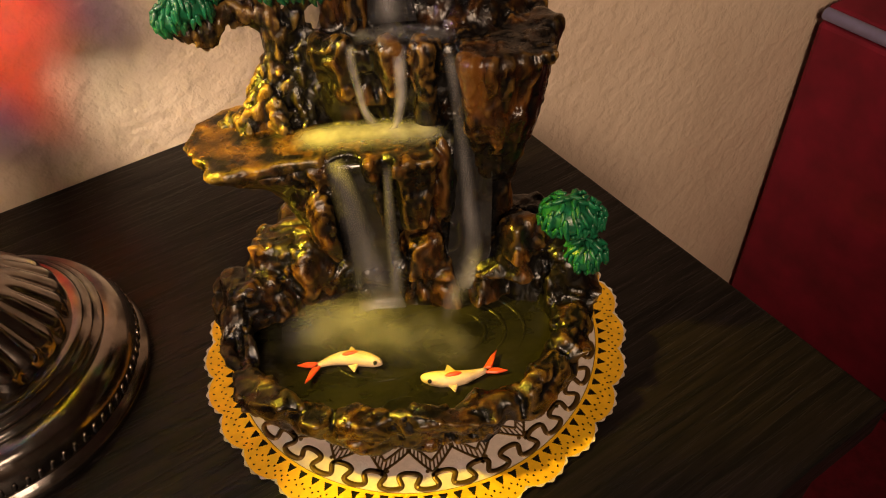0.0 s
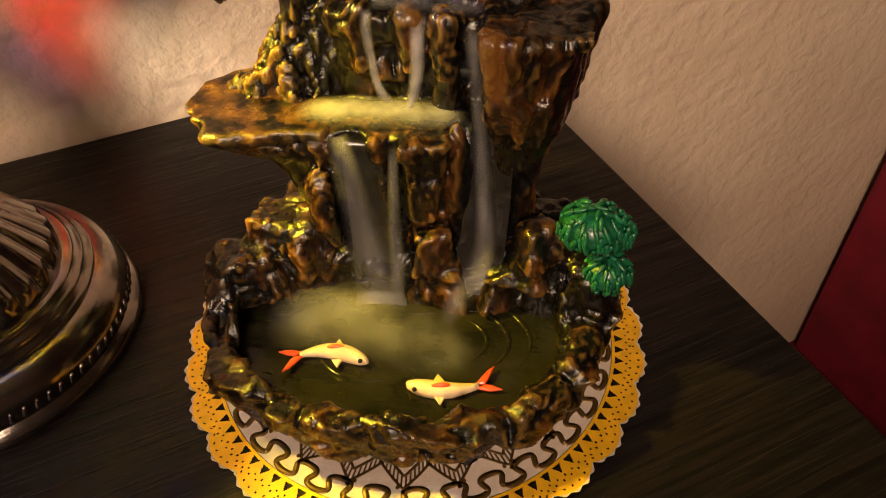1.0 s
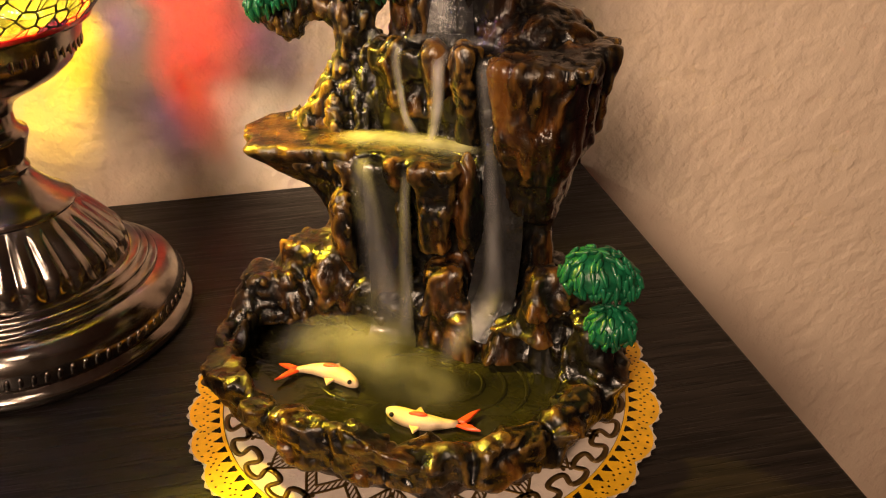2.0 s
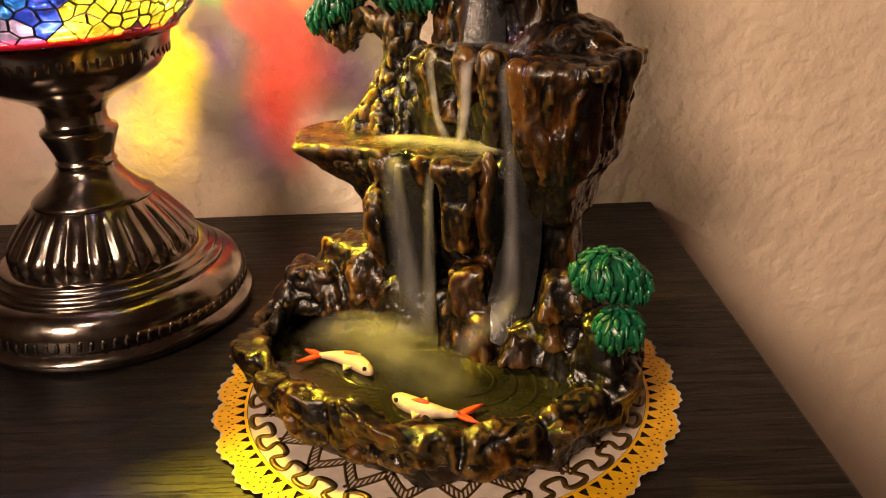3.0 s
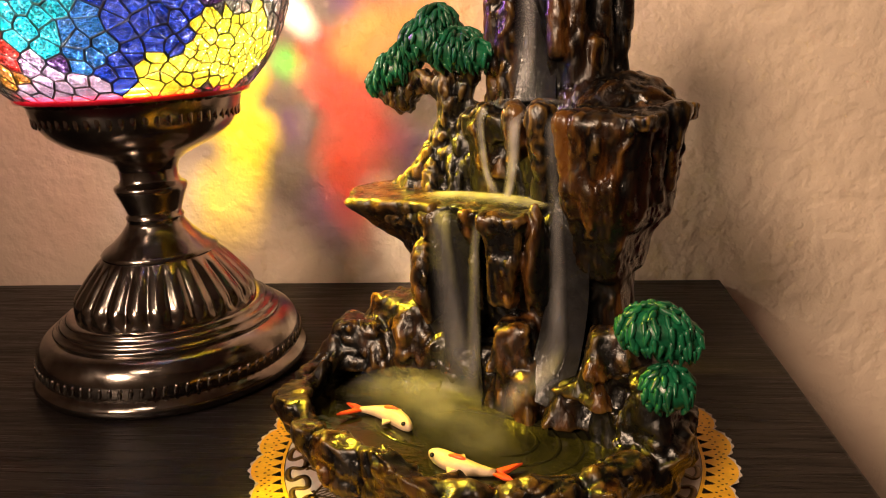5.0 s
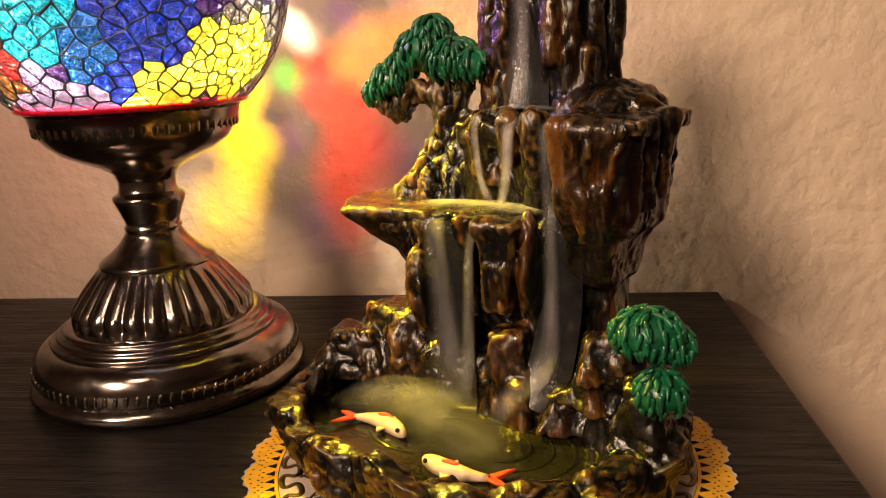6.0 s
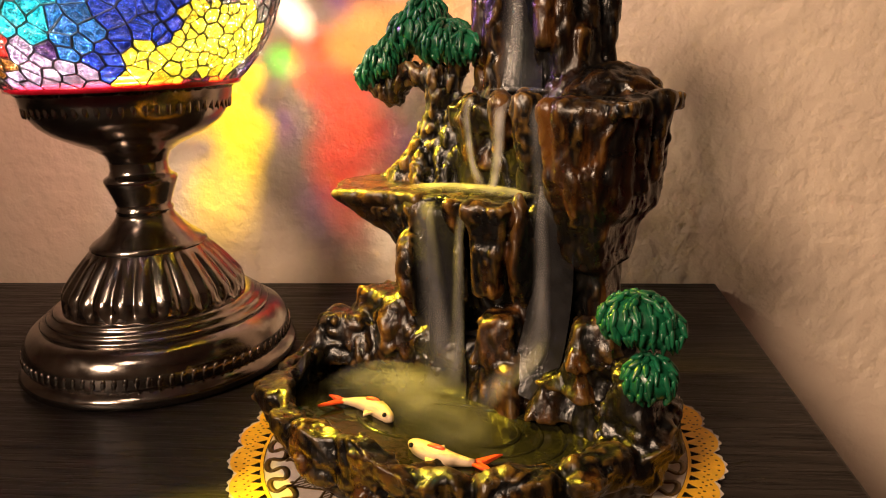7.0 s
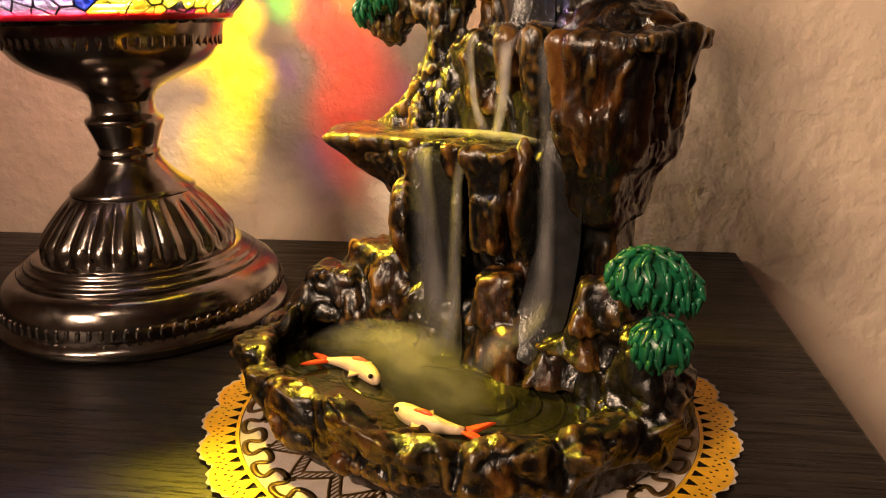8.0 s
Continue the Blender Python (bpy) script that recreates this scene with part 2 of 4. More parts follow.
def box_bm(x0, y0, z0, x1, y1, z1, bevel=0.0, segments=2):
    bm = bmesh.new()
    bmesh.ops.create_cube(bm, size=1.0, matrix=Matrix.Translation(((x0 + x1) / 2, (y0 + y1) / 2, (z0 + z1) / 2)) @ Matrix.Diagonal((x1 - x0, y1 - y0, z1 - z0, 1)))
    if bevel:
        bmesh.ops.bevel(bm, geom=bm.edges[:], offset=bevel, segments=segments, affect="EDGES", profile=0.5)
    return bm


def thing(name, x, y, z, turn=0.0):
    ob = new(name)
    ob.empty_display_size = 0.02
    ob.matrix_world = pose(x, y, z, 0, 0, turn)
    return ob


def lathe(name, profile, mat, parent, label="", steps=128, flute=0, depth=0.0, span=None, slant=0.0):
    """A turned piece: radius and height pairs; flute: count of ribs between the heights of span."""
    verts, faces = [], []
    for r, h in profile:
        k = 0.0
        if span and span[0] < h < span[1]:
            s = (h - span[0]) / (span[1] - span[0])
            k = min(1.0, 6 * s, 6 * (1 - s))
        for i in range(steps):
            a = 2 * math.pi * i / steps
            rr = r
            if k:
                rr = r * (1 - depth * k * (1 - abs(math.cos(flute * (a + slant * h) / 2))))
            verts.append((rr * math.cos(a), rr * math.sin(a), h))
    n = len(profile)
    for j in range(n - 1):
        for i in range(steps):
            i2 = (i + 1) % steps
            faces.append((j * steps + i, j * steps + i2, (j + 1) * steps + i2, (j + 1) * steps + i))
    return mesh_object(name, verts, faces, mat, parent, label)


def spline(points, n):
    """Points along a smooth curve through the given ones."""
    p = [np.array(q, float) for q in points]
    p = [2 * p[0] - p[1]] + p + [2 * p[-1] - p[-2]]
    out = []
    segs = len(p) - 3
    for k in range(n):
        f = k / (n - 1) * segs
        i = min(int(f), segs - 1)
        t = f - i
        a, b, c, d = p[i:i + 4]
        out.append(0.5 * (2 * b + (c - a) * t + (2 * a - 5 * b + 4 * c - d) * t * t + (3 * b - a - 3 * c + d) * t ** 3))
    return out


# ---- the room ----
WALL_Y, BED_X = 0.300, 0.81


def wall_piece(name, x0, y0, z0, x1, y1, z1, mat, label):
    return tagged(part(name, box_bm(x0, y0, z0, x1, y1, z1), mat), label, name.split("_")[0], kind="structure")


wall_piece("wall_north", -2.2, WALL_Y, 0.0, 2.6, WALL_Y + 0.12, 2.4, PLASTER, "beige wall with knockdown plaster texture behind the table")
wall_piece("wall_south", -2.2, -2.72, 0.0, 2.6, -2.6, 2.4, ROOM_PAINT, "plain beige wall closing the room")
wall_piece("wall_west", -2.32, -2.72, 0.0, -2.2, WALL_Y + 0.12, 2.4, ROOM_PAINT, "plain beige wall closing the room")
wall_piece("wall_east", 2.6, -2.72, 0.0, 2.72, WALL_Y + 0.12, 2.4, ROOM_PAINT, "plain beige wall closing the room")
wall_piece("floor", -2.32, -2.72, -0.1, 2.72, WALL_Y + 0.12, 0.0, FLOOR, "dark red carpeted floor under the table and bed")
wall_piece("ceiling", -2.32, -2.72, 2.4, 2.72, WALL_Y + 0.12, 2.5, CEILING_PAINT, "plain white painted ceiling")

# the bed beside the wall
bed = thing("bed", BED_X, WALL_Y - 0.01, 0.0)
part("bedspread_side", box_bm(0.0, -1.95, 0.0, 0.05, 0.0, 0.575, 0.008), RED_CLOTH, bed, "dark red hanging side of the bedspread")
part("mattress", box_bm(0.052, -1.95, 0.0, 1.0, 0.0, 0.572, 0.01), RED_CLOTH, bed)
part("bedspread_top", box_bm(0.012, -1.95, 0.578, 1.0, 0.0, 0.595, 0.006), RED_CLOTH, bed, "red bedspread top")
bm = bmesh.new()
bmesh.ops.create_cone(bm, cap_ends=True, segments=16, radius1=0.0085, radius2=0.0085, depth=1.94, matrix=pose(0.004, -0.975, 0.586, 90, 0, 0))
part("piping", bm, PIPING, bed, "pale blue piping along the edge", smooth=True)
tagged(bed, "bed with dark red bedspread and pale blue piping against the wall", "bed")

# the table
TX0, TX1, TY0, TY1 = -0.95, 0.180, -0.163, 0.296
table = thing("side_table", 0, 0, 0)
part("tabletop", box_bm(TX0, TY0, TABLE_Z - 0.028, TX1, TY1, TABLE_Z, 0.0018), TABLE, table)
part("front_apron", box_bm(TX0 + 0.04, TY0 + 0.02, TABLE_Z - 0.10, TX1 - 0.04, TY0 + 0.04, TABLE_Z - 0.0285), TABLE, table)
part("back_apron", box_bm(TX0 + 0.04, TY1 - 0.04, TABLE_Z - 0.10, TX1 - 0.04, TY1 - 0.02, TABLE_Z - 0.0285), TABLE, table)
for x in (TX0 + 0.01, TX1 - 0.055):
    for y in (TY0 + 0.01, TY1 - 0.055):
        part("leg", box_bm(x, y, 0.0, x + 0.045, y + 0.045, TABLE_Z - 0.0285, 0.003), TABLE, table)
tagged(table, "black-brown wood grain table standing against the wall", "table")

# ---- carved resin: solids joined smoothly on a fine lattice ----
_table = np.random.default_rng(7).random((64, 64, 64)).astype(np.float32)


def value_noise(p, scale):
    q = p * scale
    i = np.floor(q).astype(int)
    f = (q - i).astype(np.float32)
    f = f * f * (3 - 2 * f)
    i %= 64
    j = (i + 1) % 64
    x, y, z = f.T
    t = _table
    a = t[i[:, 0], i[:, 1], i[:, 2]] * (1 - x) + t[j[:, 0], i[:, 1], i[:, 2]] * x
    b = t[i[:, 0], j[:, 1], i[:, 2]] * (1 - x) + t[j[:, 0], j[:, 1], i[:, 2]] * x
    c = t[i[:, 0], i[:, 1], j[:, 2]] * (1 - x) + t[j[:, 0], i[:, 1], j[:, 2]] * x
    d = t[i[:, 0], j[:, 1], j[:, 2]] * (1 - x) + t[j[:, 0], j[:, 1], j[:, 2]] * x
    return (a * (1 - y) + b * y) * (1 - z) + (c * (1 - y) + d * y) * z


def chips(p, scale):
    """Distance to the nearest of scattered seeds: flat, chipped facets."""
    q = p * scale
    i = np.floor(q).astype(int)
    best = np.full(len(q), 9.0, np.float32)
    for dx in (-1, 0, 1):
        for dy in (-1, 0, 1):
            for dz in (-1, 0, 1):
                c = i + (dx, dy, dz)
                k = c % 64
                s = np.stack([_table[k[:, 0], k[:, 1], k[:, 2]], _table[k[:, 1], k[:, 2], k[:, 0]], _table[k[:, 2], k[:, 0], k[:, 1]]], 1)
                best = np.minimum(best, ((c + s - q) ** 2).sum(1))
    return np.sqrt(best)


class Carving:
    """Solids joined smoothly on a fine lattice, each with its own share of ochre paint."""

    def __init__(self, low, high, step):
        self.low, self.step = np.array(low), step
        self.n = [int((b - a) / step) + 2 for a, b in zip(low, high)]
        axes = [np.arange(k, dtype=np.float32) * np.float32(step) + np.float32(a) for k, a in zip(self.n, low)]
        self.g = np.meshgrid(*axes, indexing="ij")
        self.d = np.full(self.n, 1.0, np.float32)
        self.paint = np.zeros(self.n, np.float32)
        self.relief = np.zeros(self.n, np.float32)

    def region(self, centre, reach):
        """The part of the lattice round a solid."""
        out = []
        for c, r, lo, n in zip(centre, reach, self.low, self.n):
            a, b = int((c - r - 0.011 - lo) / self.step), int((c + r + 0.011 - lo) / self.step) + 2
            out.append(slice(max(0, min(a, n - 1)), max(1, min(b, n))))
        return tuple(out)

    def local(self, where, centre, turn=0.0, lean=(0.0, 0.0)):
        x, y, z = (g[where] - np.float32(c) for g, c in zip(self.g, centre))
        x, y = x - lean[0] * z, y - lean[1] * z
        c, s = math.cos(radians(turn)), math.sin(radians(turn))
        return x * c + y * s, y * c - x * s, z

    def join(self, shape, k=0.004, paint=0.5):
        where, d = shape
        old = self.d[where]
        h = np.clip(0.5 + 0.5 * (old - d) / k, 0, 1)
        self.d[where] = old * (1 - h) + d * h - k * h * (1 - h)
        self.paint[where] = self.paint[where] * (1 - h) + paint * h

    def cut(self, shape, k=0.003, paint=0.0):
        where, d = shape
        old = self.d[where]
        h = np.clip(0.5 - 0.5 * (old + d) / k, 0, 1)
        self.d[where] = old * (1 - h) - d * h + k * h * (1 - h)
        h = np.clip(1.0 - d / 0.0035, 0, 1)
        self.paint[where] = self.paint[where] * (1 - h) + paint * h

    def ball(self, centre, radii, turn=0.0, lean=(0, 0)):
        r = max(radii[0], radii[1])
        where = self.region(centre, (r + abs(lean[0]) * radii[2], r + abs(lean[1]) * radii[2], radii[2]))
        x, y, z = self.local(where, centre, turn, lean)
        k = np.sqrt((x / radii[0]) ** 2 + (y / radii[1]) ** 2 + (z / radii[2]) ** 2)
        return where, (k - 1) * min(radii)

    def slab(self, centre, half, turn=0.0, soft=0.003, lean=(0, 0), taper=0.0):
        r = math.hypot(half[0], half[1]) * (1 + abs(taper))
        where = self.region(centre, (r + abs(lean[0]) * half[2], r + abs(lean[1]) * half[2], half[2]))
        x, y, z = self.local(where, centre, turn, lean)
        s = 1 + taper * np.clip(z / half[2], -1, 1)
        qx, qy, qz = np.abs(x) - half[0] * s + soft, np.abs(y) - half[1] * s + soft, np.abs(z) - half[2] + soft
        out = np.sqrt(np.maximum(qx, 0) ** 2 + np.maximum(qy, 0) ** 2 + np.maximum(qz, 0) ** 2)
        return where, out + np.minimum(np.maximum(np.maximum(qx, qy), qz), 0) - soft

    def rod(self, a, b, ra, rb):
        a, b = np.array(a, np.float32), np.array(b, np.float32)
        r = max(ra, rb)
        where = self.region((a + b) / 2, np.abs(b - a) / 2 + r)
        w = b - a
        p = [g[where] - c for g, c in zip(self.g, a)]
        t = np.clip((p[0] * w[0] + p[1] * w[1] + p[2] * w[2]) / (w @ w), 0, 1)
        q = np.sqrt((p[0] - t * w[0]) ** 2 + (p[1] - t * w[1]) ** 2 + (p[2] - t * w[2]) ** 2)
        return where, q - (ra + (rb - ra) * t)

    def everywhere(self, d):
        return (slice(None),) * 3, d.astype(np.float32)

    def roughen(self, terms, band=0.007, warp=0.011):
        near = np.abs(self.d) < band
        p = np.stack([g[near] for g in self.g], 1).astype(np.float64) + 3.0
        w = np.stack([value_noise(p + s, 55.0) + 0.5 * value_noise(p + s, 120.0) - 0.75 for s in (0.0, 1.7, 3.1)], 1)
        p = p + warp * w
        e = np.zeros(len(p), np.float32)
        for kind, scale, amount, squash in terms:
            q = p * np.array([1, 1, squash])
            if kind == "chip":
                e += amount * (chips(q, scale) - 0.5)
            elif kind == "fold":
                e += amount * (np.abs(value_noise(q, scale) - 0.5) * 4 - 0.5)
            else:
                e += amount * (value_noise(q, scale) - 0.5)
        self.d[near] += e
        self.relief[near] = -e

    def mesh(self, name, mat, parent, label, floor=None):
        pts, faces, cells = self.surface(floor)
        ob = mesh_object(name, pts, faces, mat, parent, label)
        index = tuple(cells.T)
        for key, grid, scale, shift in (("paint", self.paint, 1.0, 0.0), ("relief", self.relief, 200.0, 0.5)):
            layer = ob.data.attributes.new(key, "FLOAT", "POINT")
            layer.data.foreach_set("value", np.clip(grid[index] * scale + shift, 0, 1).astype(np.float32))
        return ob

    def surface(self, floor=None):
        """The surface as points and four-sided faces."""
        d = self.d
        d[0], d[-1], d[:, 0], d[:, -1], d[:, :, 0], d[:, :, -1] = (0.01,) * 6
        n = np.array(d.shape) - 1
        total = np.zeros((*n, 3), np.float32)
        count = np.zeros(n, np.float32)
        corner = lambda o: d[o[0]:o[0] + n[0], o[1]:o[1] + n[1], o[2]:o[2] + n[2]]
        for axis in range(3):
            o1, o2 = [k for k in range(3) if k != axis]
            for b1 in (0, 1):
                for b2 in (0, 1):
                    lo = [0, 0, 0]
                    lo[o1], lo[o2] = b1, b2
                    hi = list(lo)
                    hi[axis] = 1
                    a, b = corner(lo), corner(hi)
                    cross = (a < 0) != (b < 0)
                    t = np.where(cross, a / np.where(cross, a - b, 1), 0)
                    for k in range(3):
                        total[..., k] += np.where(cross, t if k == axis else lo[k], 0)
                    count += cross
        use = count > 0
        index = np.full(n, -1)
        index[use] = np.arange(use.sum())
        cells = np.argwhere(use)
        pts = self.low + (cells + total[use] / count[use][:, None]) * self.step
        faces = []
        for axis in range(3):
            u, v = (axis + 1) % 3, (axis + 2) % 3
            sl_a, sl_b = [slice(0, -1)] * 3, [slice(0, -1)] * 3
            sl_b[axis] = slice(1, None)
            for k in (u, v):
                sl_a[k] = sl_b[k] = slice(1, -1)
            a, b = d[tuple(sl_a)], d[tuple(sl_b)]
            cross = np.argwhere((a < 0) != (b < 0))
            inside = a[tuple(cross.T)] < 0
            c = cross.copy()
            c[:, u] += 1
            c[:, v] += 1
            du, dv = np.eye(3, dtype=int)[u], np.eye(3, dtype=int)[v]
            quad = np.stack([index[tuple((c - du - dv).T)], index[tuple((c - dv).T)], index[tuple(c.T)], index[tuple((c - du).T)]], 1)
            quad[~inside] = quad[~inside][:, ::-1]
            faces.append(quad)
        if floor is not None:
            pts[:, 2] = np.maximum(pts[:, 2], floor)
        return pts, np.concatenate(faces), cells


# ---- the fountain ----
fountain = thing("incense_fountain", 0, 0, TABLE_Z + 0.0016, -27.25)

# basin: a low wall of rock round the pool
k = Carving((-0.135, -0.09, -0.004), (0.115, 0.14, 0.085), 0.0010)
X, Y, Z = k.g
a = np.arctan2(Y - 0.018, X + 0.016)
lump = 1 + 0.025 * np.sin(5 * a + 1) + 0.018 * np.sin(9 * a) + 0.012 * np.sin(17 * a + 2)
flare = 1 + 0.13 * np.clip(Z / 0.026, 0, 1)
outer = np.sqrt(((X + 0.016) / 0.0935) ** 2 + ((Y - 0.018) / 0.0715) ** 2) / (lump * flare) - 1
rim_h = 0.031 + 0.004 * np.sin(3 * a + 0.4) + 0.003 * np.sin(7 * a) + 0.0015 * np.sin(15 * a) + 0.006 * np.clip(-np.cos(a), 0, 1)
k.join(k.everywhere(np.maximum(outer * 0.08, np.maximum(Z - rim_h, -0.002 - Z))), 0.001, 0.42)
# flat grooved stones leaning on the rim
for u, v, h, r, turn in ((-0.104, 0.010, 0.027, 0.017, 0), (-0.097, -0.022, 0.025, 0.018, 6), (-0.063, -0.047, 0.022, 0.019, -5), (-0.023, -0.056, 0.020, 0.020, 4),
                         (0.018, -0.056, 0.021, 0.019, -4), (0.052, -0.040, 0.023, 0.020, 5), (0.074, -0.010, 0.025, 0.018, 0), (-0.108, 0.036, 0.030, 0.016, 0)):
    face = math.degrees(math.atan2((v - 0.018) / 0.0715 ** 2, (u + 0.016) / 0.0935 ** 2)) + 90
    k.join(k.slab((u * 0.97, v * 0.95, h), (r, r * 0.40, r * 0.52), face + turn, 0.005, taper=-0.15), 0.003, 0.85)
inner = np.sqrt(((X + 0.018) / 0.086) ** 2 + ((Y - 0.012) / 0.061) ** 2) / (1 + 0.03 * np.sin(7 * a) + 0.015 * np.sin(13 * a)) - 1
k.cut(k.everywhere(np.maximum(inner * 0.06, 0.007 - Z)), 0.004, 0.08)
# notches between the stones
for deg in (-158, -128, -98, -66, -38, -12, 172, 150):
    c, s = math.cos(radians(deg)), math.sin(radians(deg))
    k.cut(k.rod((-0.016 + 0.100 * c, 0.018 + 0.078 * s, 0.050), (-0.016 + 0.112 * c, 0.018 + 0.088 * s, 0.004), 0.0035, 0.004), 0.004, 0.05)
# boulders round the pool
for c, r, turn, paint in (((-0.100, 0.036, 0.038), (0.019, 0.016, 0.015), 20, 0.8), ((-0.082, 0.050, 0.048), (0.019, 0.016, 0.017), -15, 0.85), ((-0.066, 0.044, 0.044), (0.010, 0.009, 0.020), 10, 0.8),
                          ((-0.060, 0.064, 0.040), (0.030, 0.022, 0.026), 0, 0.5), ((0.074, 0.030, 0.034), (0.012, 0.020, 0.026), 0, 0.10),
                          ((0.058, 0.052, 0.040), (0.015, 0.017, 0.026), 0, 0.15), ((0.058, 0.034, 0.036), (0.012, 0.010, 0.024), -8, 0.12)):
    k.join(k.slab(c, r, turn, 0.005, taper=-0.28), 0.004, paint)
k.join(k.slab((-0.012, 0.066, 0.02), (0.070, 0.032, 0.03), 0, 0.01), 0.008, 0.1)
k.roughen([("chip", 60, 0.0046, 0.9), ("chip", 165, 0.0020, 0.8), ("fold", 60, -0.0018, 0.6), ("value", 330, 0.0010, 1)])
basin = k.mesh("basin", ROCK, fountain, "glossy brown rock-shaped basin", 0.0)

# tower with its hanging blocks and drips
k = Carving((-0.110, -0.002, 0.0), (0.095, 0.135, 0.29), 0.0010)
k.join(k.slab((-0.008, 0.084, 0.058), (0.038, 0.034, 0.062), 0, 0.012), 0.004, 0.06)
k.join(k.slab((0.024, 0.072, 0.06), (0.018, 0.024, 0.06), 0, 0.010), 0.006, 0.04)
k.join(k.rod((0.044, 0.058, 0.02), (0.041, 0.054, 0.110), 0.007, 0.005), 0.003, 0.6)
# stone pillar on the pool's side with the oval stone
k.join(k.rod((-0.050, 0.048, 0.0), (-0.052, 0.050, 0.100), 0.011, 0.010), 0.005, 0.25)
k.join(k.ball((-0.0510, 0.036, 0.080), (0.0100, 0.009, 0.023), 0, (-0.12, 0.0)), 0.0012, 1.0)
k.join(k.rod((-0.0455, 0.038, 0.112), (-0.0415, 0.036, 0.062), 0.0035, 0.0045), 0.0015, 0.9)
# neck that carries the shelf
k.join(k.slab((-0.032, 0.070, 0.1125), (0.036, 0.030, 0.0075), 0, 0.004), 0.004, 0.35)
k.join(k.slab((-0.062, 0.064, 0.100), (0.018, 0.018, 0.014), 0, 0.006, taper=0.5), 0.008, 0.7)
k.join(k.rod((-0.054, 0.056, 0.060), (-0.072, 0.060, 0.102), 0.010, 0.012), 0.007, 0.7)
# blocks between the falls
k.join(k.slab((-0.0065, 0.038, 0.1080), (0.0120, 0.009, 0.0145), 8, 0.004, taper=0.15), 0.002, 1.0)
k.join(k.slab((-0.0065, 0.036, 0.088), (0.0080, 0.007, 0.014), 4, 0.004, taper=0.15), 0.003, 0.95)
k.join(k.ball((0.0095, 0.041, 0.096), (0.0065, 0.008, 0.026)), 0.0012, 0.75)
k.join(k.slab((-0.0300, 0.043, 0.1135), (0.0095, 0.009, 0.0075), 12, 0.003, taper=0.18), 0.002, 1.0)
k.join(k.rod((-0.026, 0.041, 0.110), (-0.021, 0.037, 0.070), 0.0035, 0.0025), 0.002, 0.25)
# low stones at the foot of the falls
k.join(k.slab((-0.003, 0.041, 0.052), (0.012, 0.011, 0.013), 14, 0.003, taper=-0.2), 0.003, 0.95)
k.join(k.slab((0.002, 0.037, 0.029), (0.015, 0.011, 0.013), -16, 0.003, taper=-0.2), 0.003, 0.7)
k.join(k.slab((0.033, 0.033, 0.030), (0.012, 0.009, 0.008), 24, 0.002, taper=-0.3), 0.003, 0.8)
k.join(k.slab((0.041, 0.034, 0.046), (0.013, 0.010, 0.008), -14, 0.002, taper=-0.3), 0.003, 0.85)
k.join(k.slab((0.050, 0.034, 0.063), (0.011, 0.010, 0.011), 28, 0.003, taper=-0.3), 0.003, 0.9)
# channels of the falls
k.cut(k.rod((-0.040, 0.036, 0.135), (-0.034, 0.028, 0.0), 0.0085, 0.012), 0.003, 0.0)
k.cut(k.rod((-0.0185, 0.032, 0.135), (-0.020, 0.030, 0.05), 0.0048, 0.006), 0.003, 0.0)
k.cut(k.rod((0.026, 0.032, 0.150), (0.024, 0.032, 0.055), 0.0105, 0.0135), 0.004, 0.0)
# upper block with the overhanging plateau, its top rising to the upper tower
k.join(k.slab((0.043, 0.068, 0.142), (0.0185, 0.027, 0.027), -6, 0.005, taper=0.16), 0.004, 0.30)
k.join(k.slab((0.040, 0.062, 0.115), (0.0140, 0.022, 0.026), -6, 0.006, taper=0.25), 0.006, 0.35)
k.join(k.slab((0.046, 0.065, 0.1665), (0.0225, 0.027, 0.0042), -6, 0.002), 0.002, 0.75)
k.join(k.ball((0.030, 0.092, 0.168), (0.030, 0.026, 0.017), -20), 0.004, 0.6)
k.join(k.ball((0.066, 0.068, 0.1690), (0.0075, 0.010, 0.0045), 10), 0.003, 0.6)
for u, v, h0, h1, r, paint in ((0.0275, 0.040, 0.128, 0.166, 0.0058, 0.9), (0.0345, 0.037, 0.134, 0.166, 0.0052, 0.6), (0.0410, 0.038, 0.116, 0.166, 0.0058, 0.85), (0.0480, 0.040, 0.124, 0.166, 0.0052, 0.45),
                               (0.0520, 0.041, 0.110, 0.160, 0.0052, 0.95), (0.0580, 0.046, 0.124, 0.166, 0.0056, 0.55), (0.0630, 0.054, 0.131, 0.167, 0.0058, 0.35), (0.0660, 0.063, 0.136, 0.168, 0.0056, 0.5),
                               (0.0650, 0.074, 0.140, 0.168, 0.0056, 0.35)):
    k.join(k.rod((u - 0.003, v + 0.004, h0), (u, v, h1), r * 0.75, r), 0.0016, paint)
# fingers that hang over the middle pool
for u, v, h0, h1, r, paint in ((-0.046, 0.076, 0.146, 0.164, 0.0050, 0.8), (-0.035, 0.068, 0.141, 0.166, 0.0060, 0.8), (-0.0115, 0.058, 0.147, 0.1665, 0.0068, 0.95), (0.0050, 0.055, 0.143, 0.1665, 0.0075, 0.95)):
    k.join(k.rod((u, v + 0.001, h0), (u, v + 0.002, h1), r * 0.8, r), 0.0014, paint)
k.join(k.rod((0.006, 0.060, 0.122), (0.0055, 0.057, 0.146), 0.008, 0.005), 0.003, 0.2)
k.join(k.slab((-0.006, 0.090, 0.159), (0.040, 0.030, 0.008), -12, 0.004), 0.004, 0.2)
k.join(k.slab((-0.012, 0.088, 0.140), (0.036, 0.020, 0.020), -4, 0.006), 0.004, 0.05)
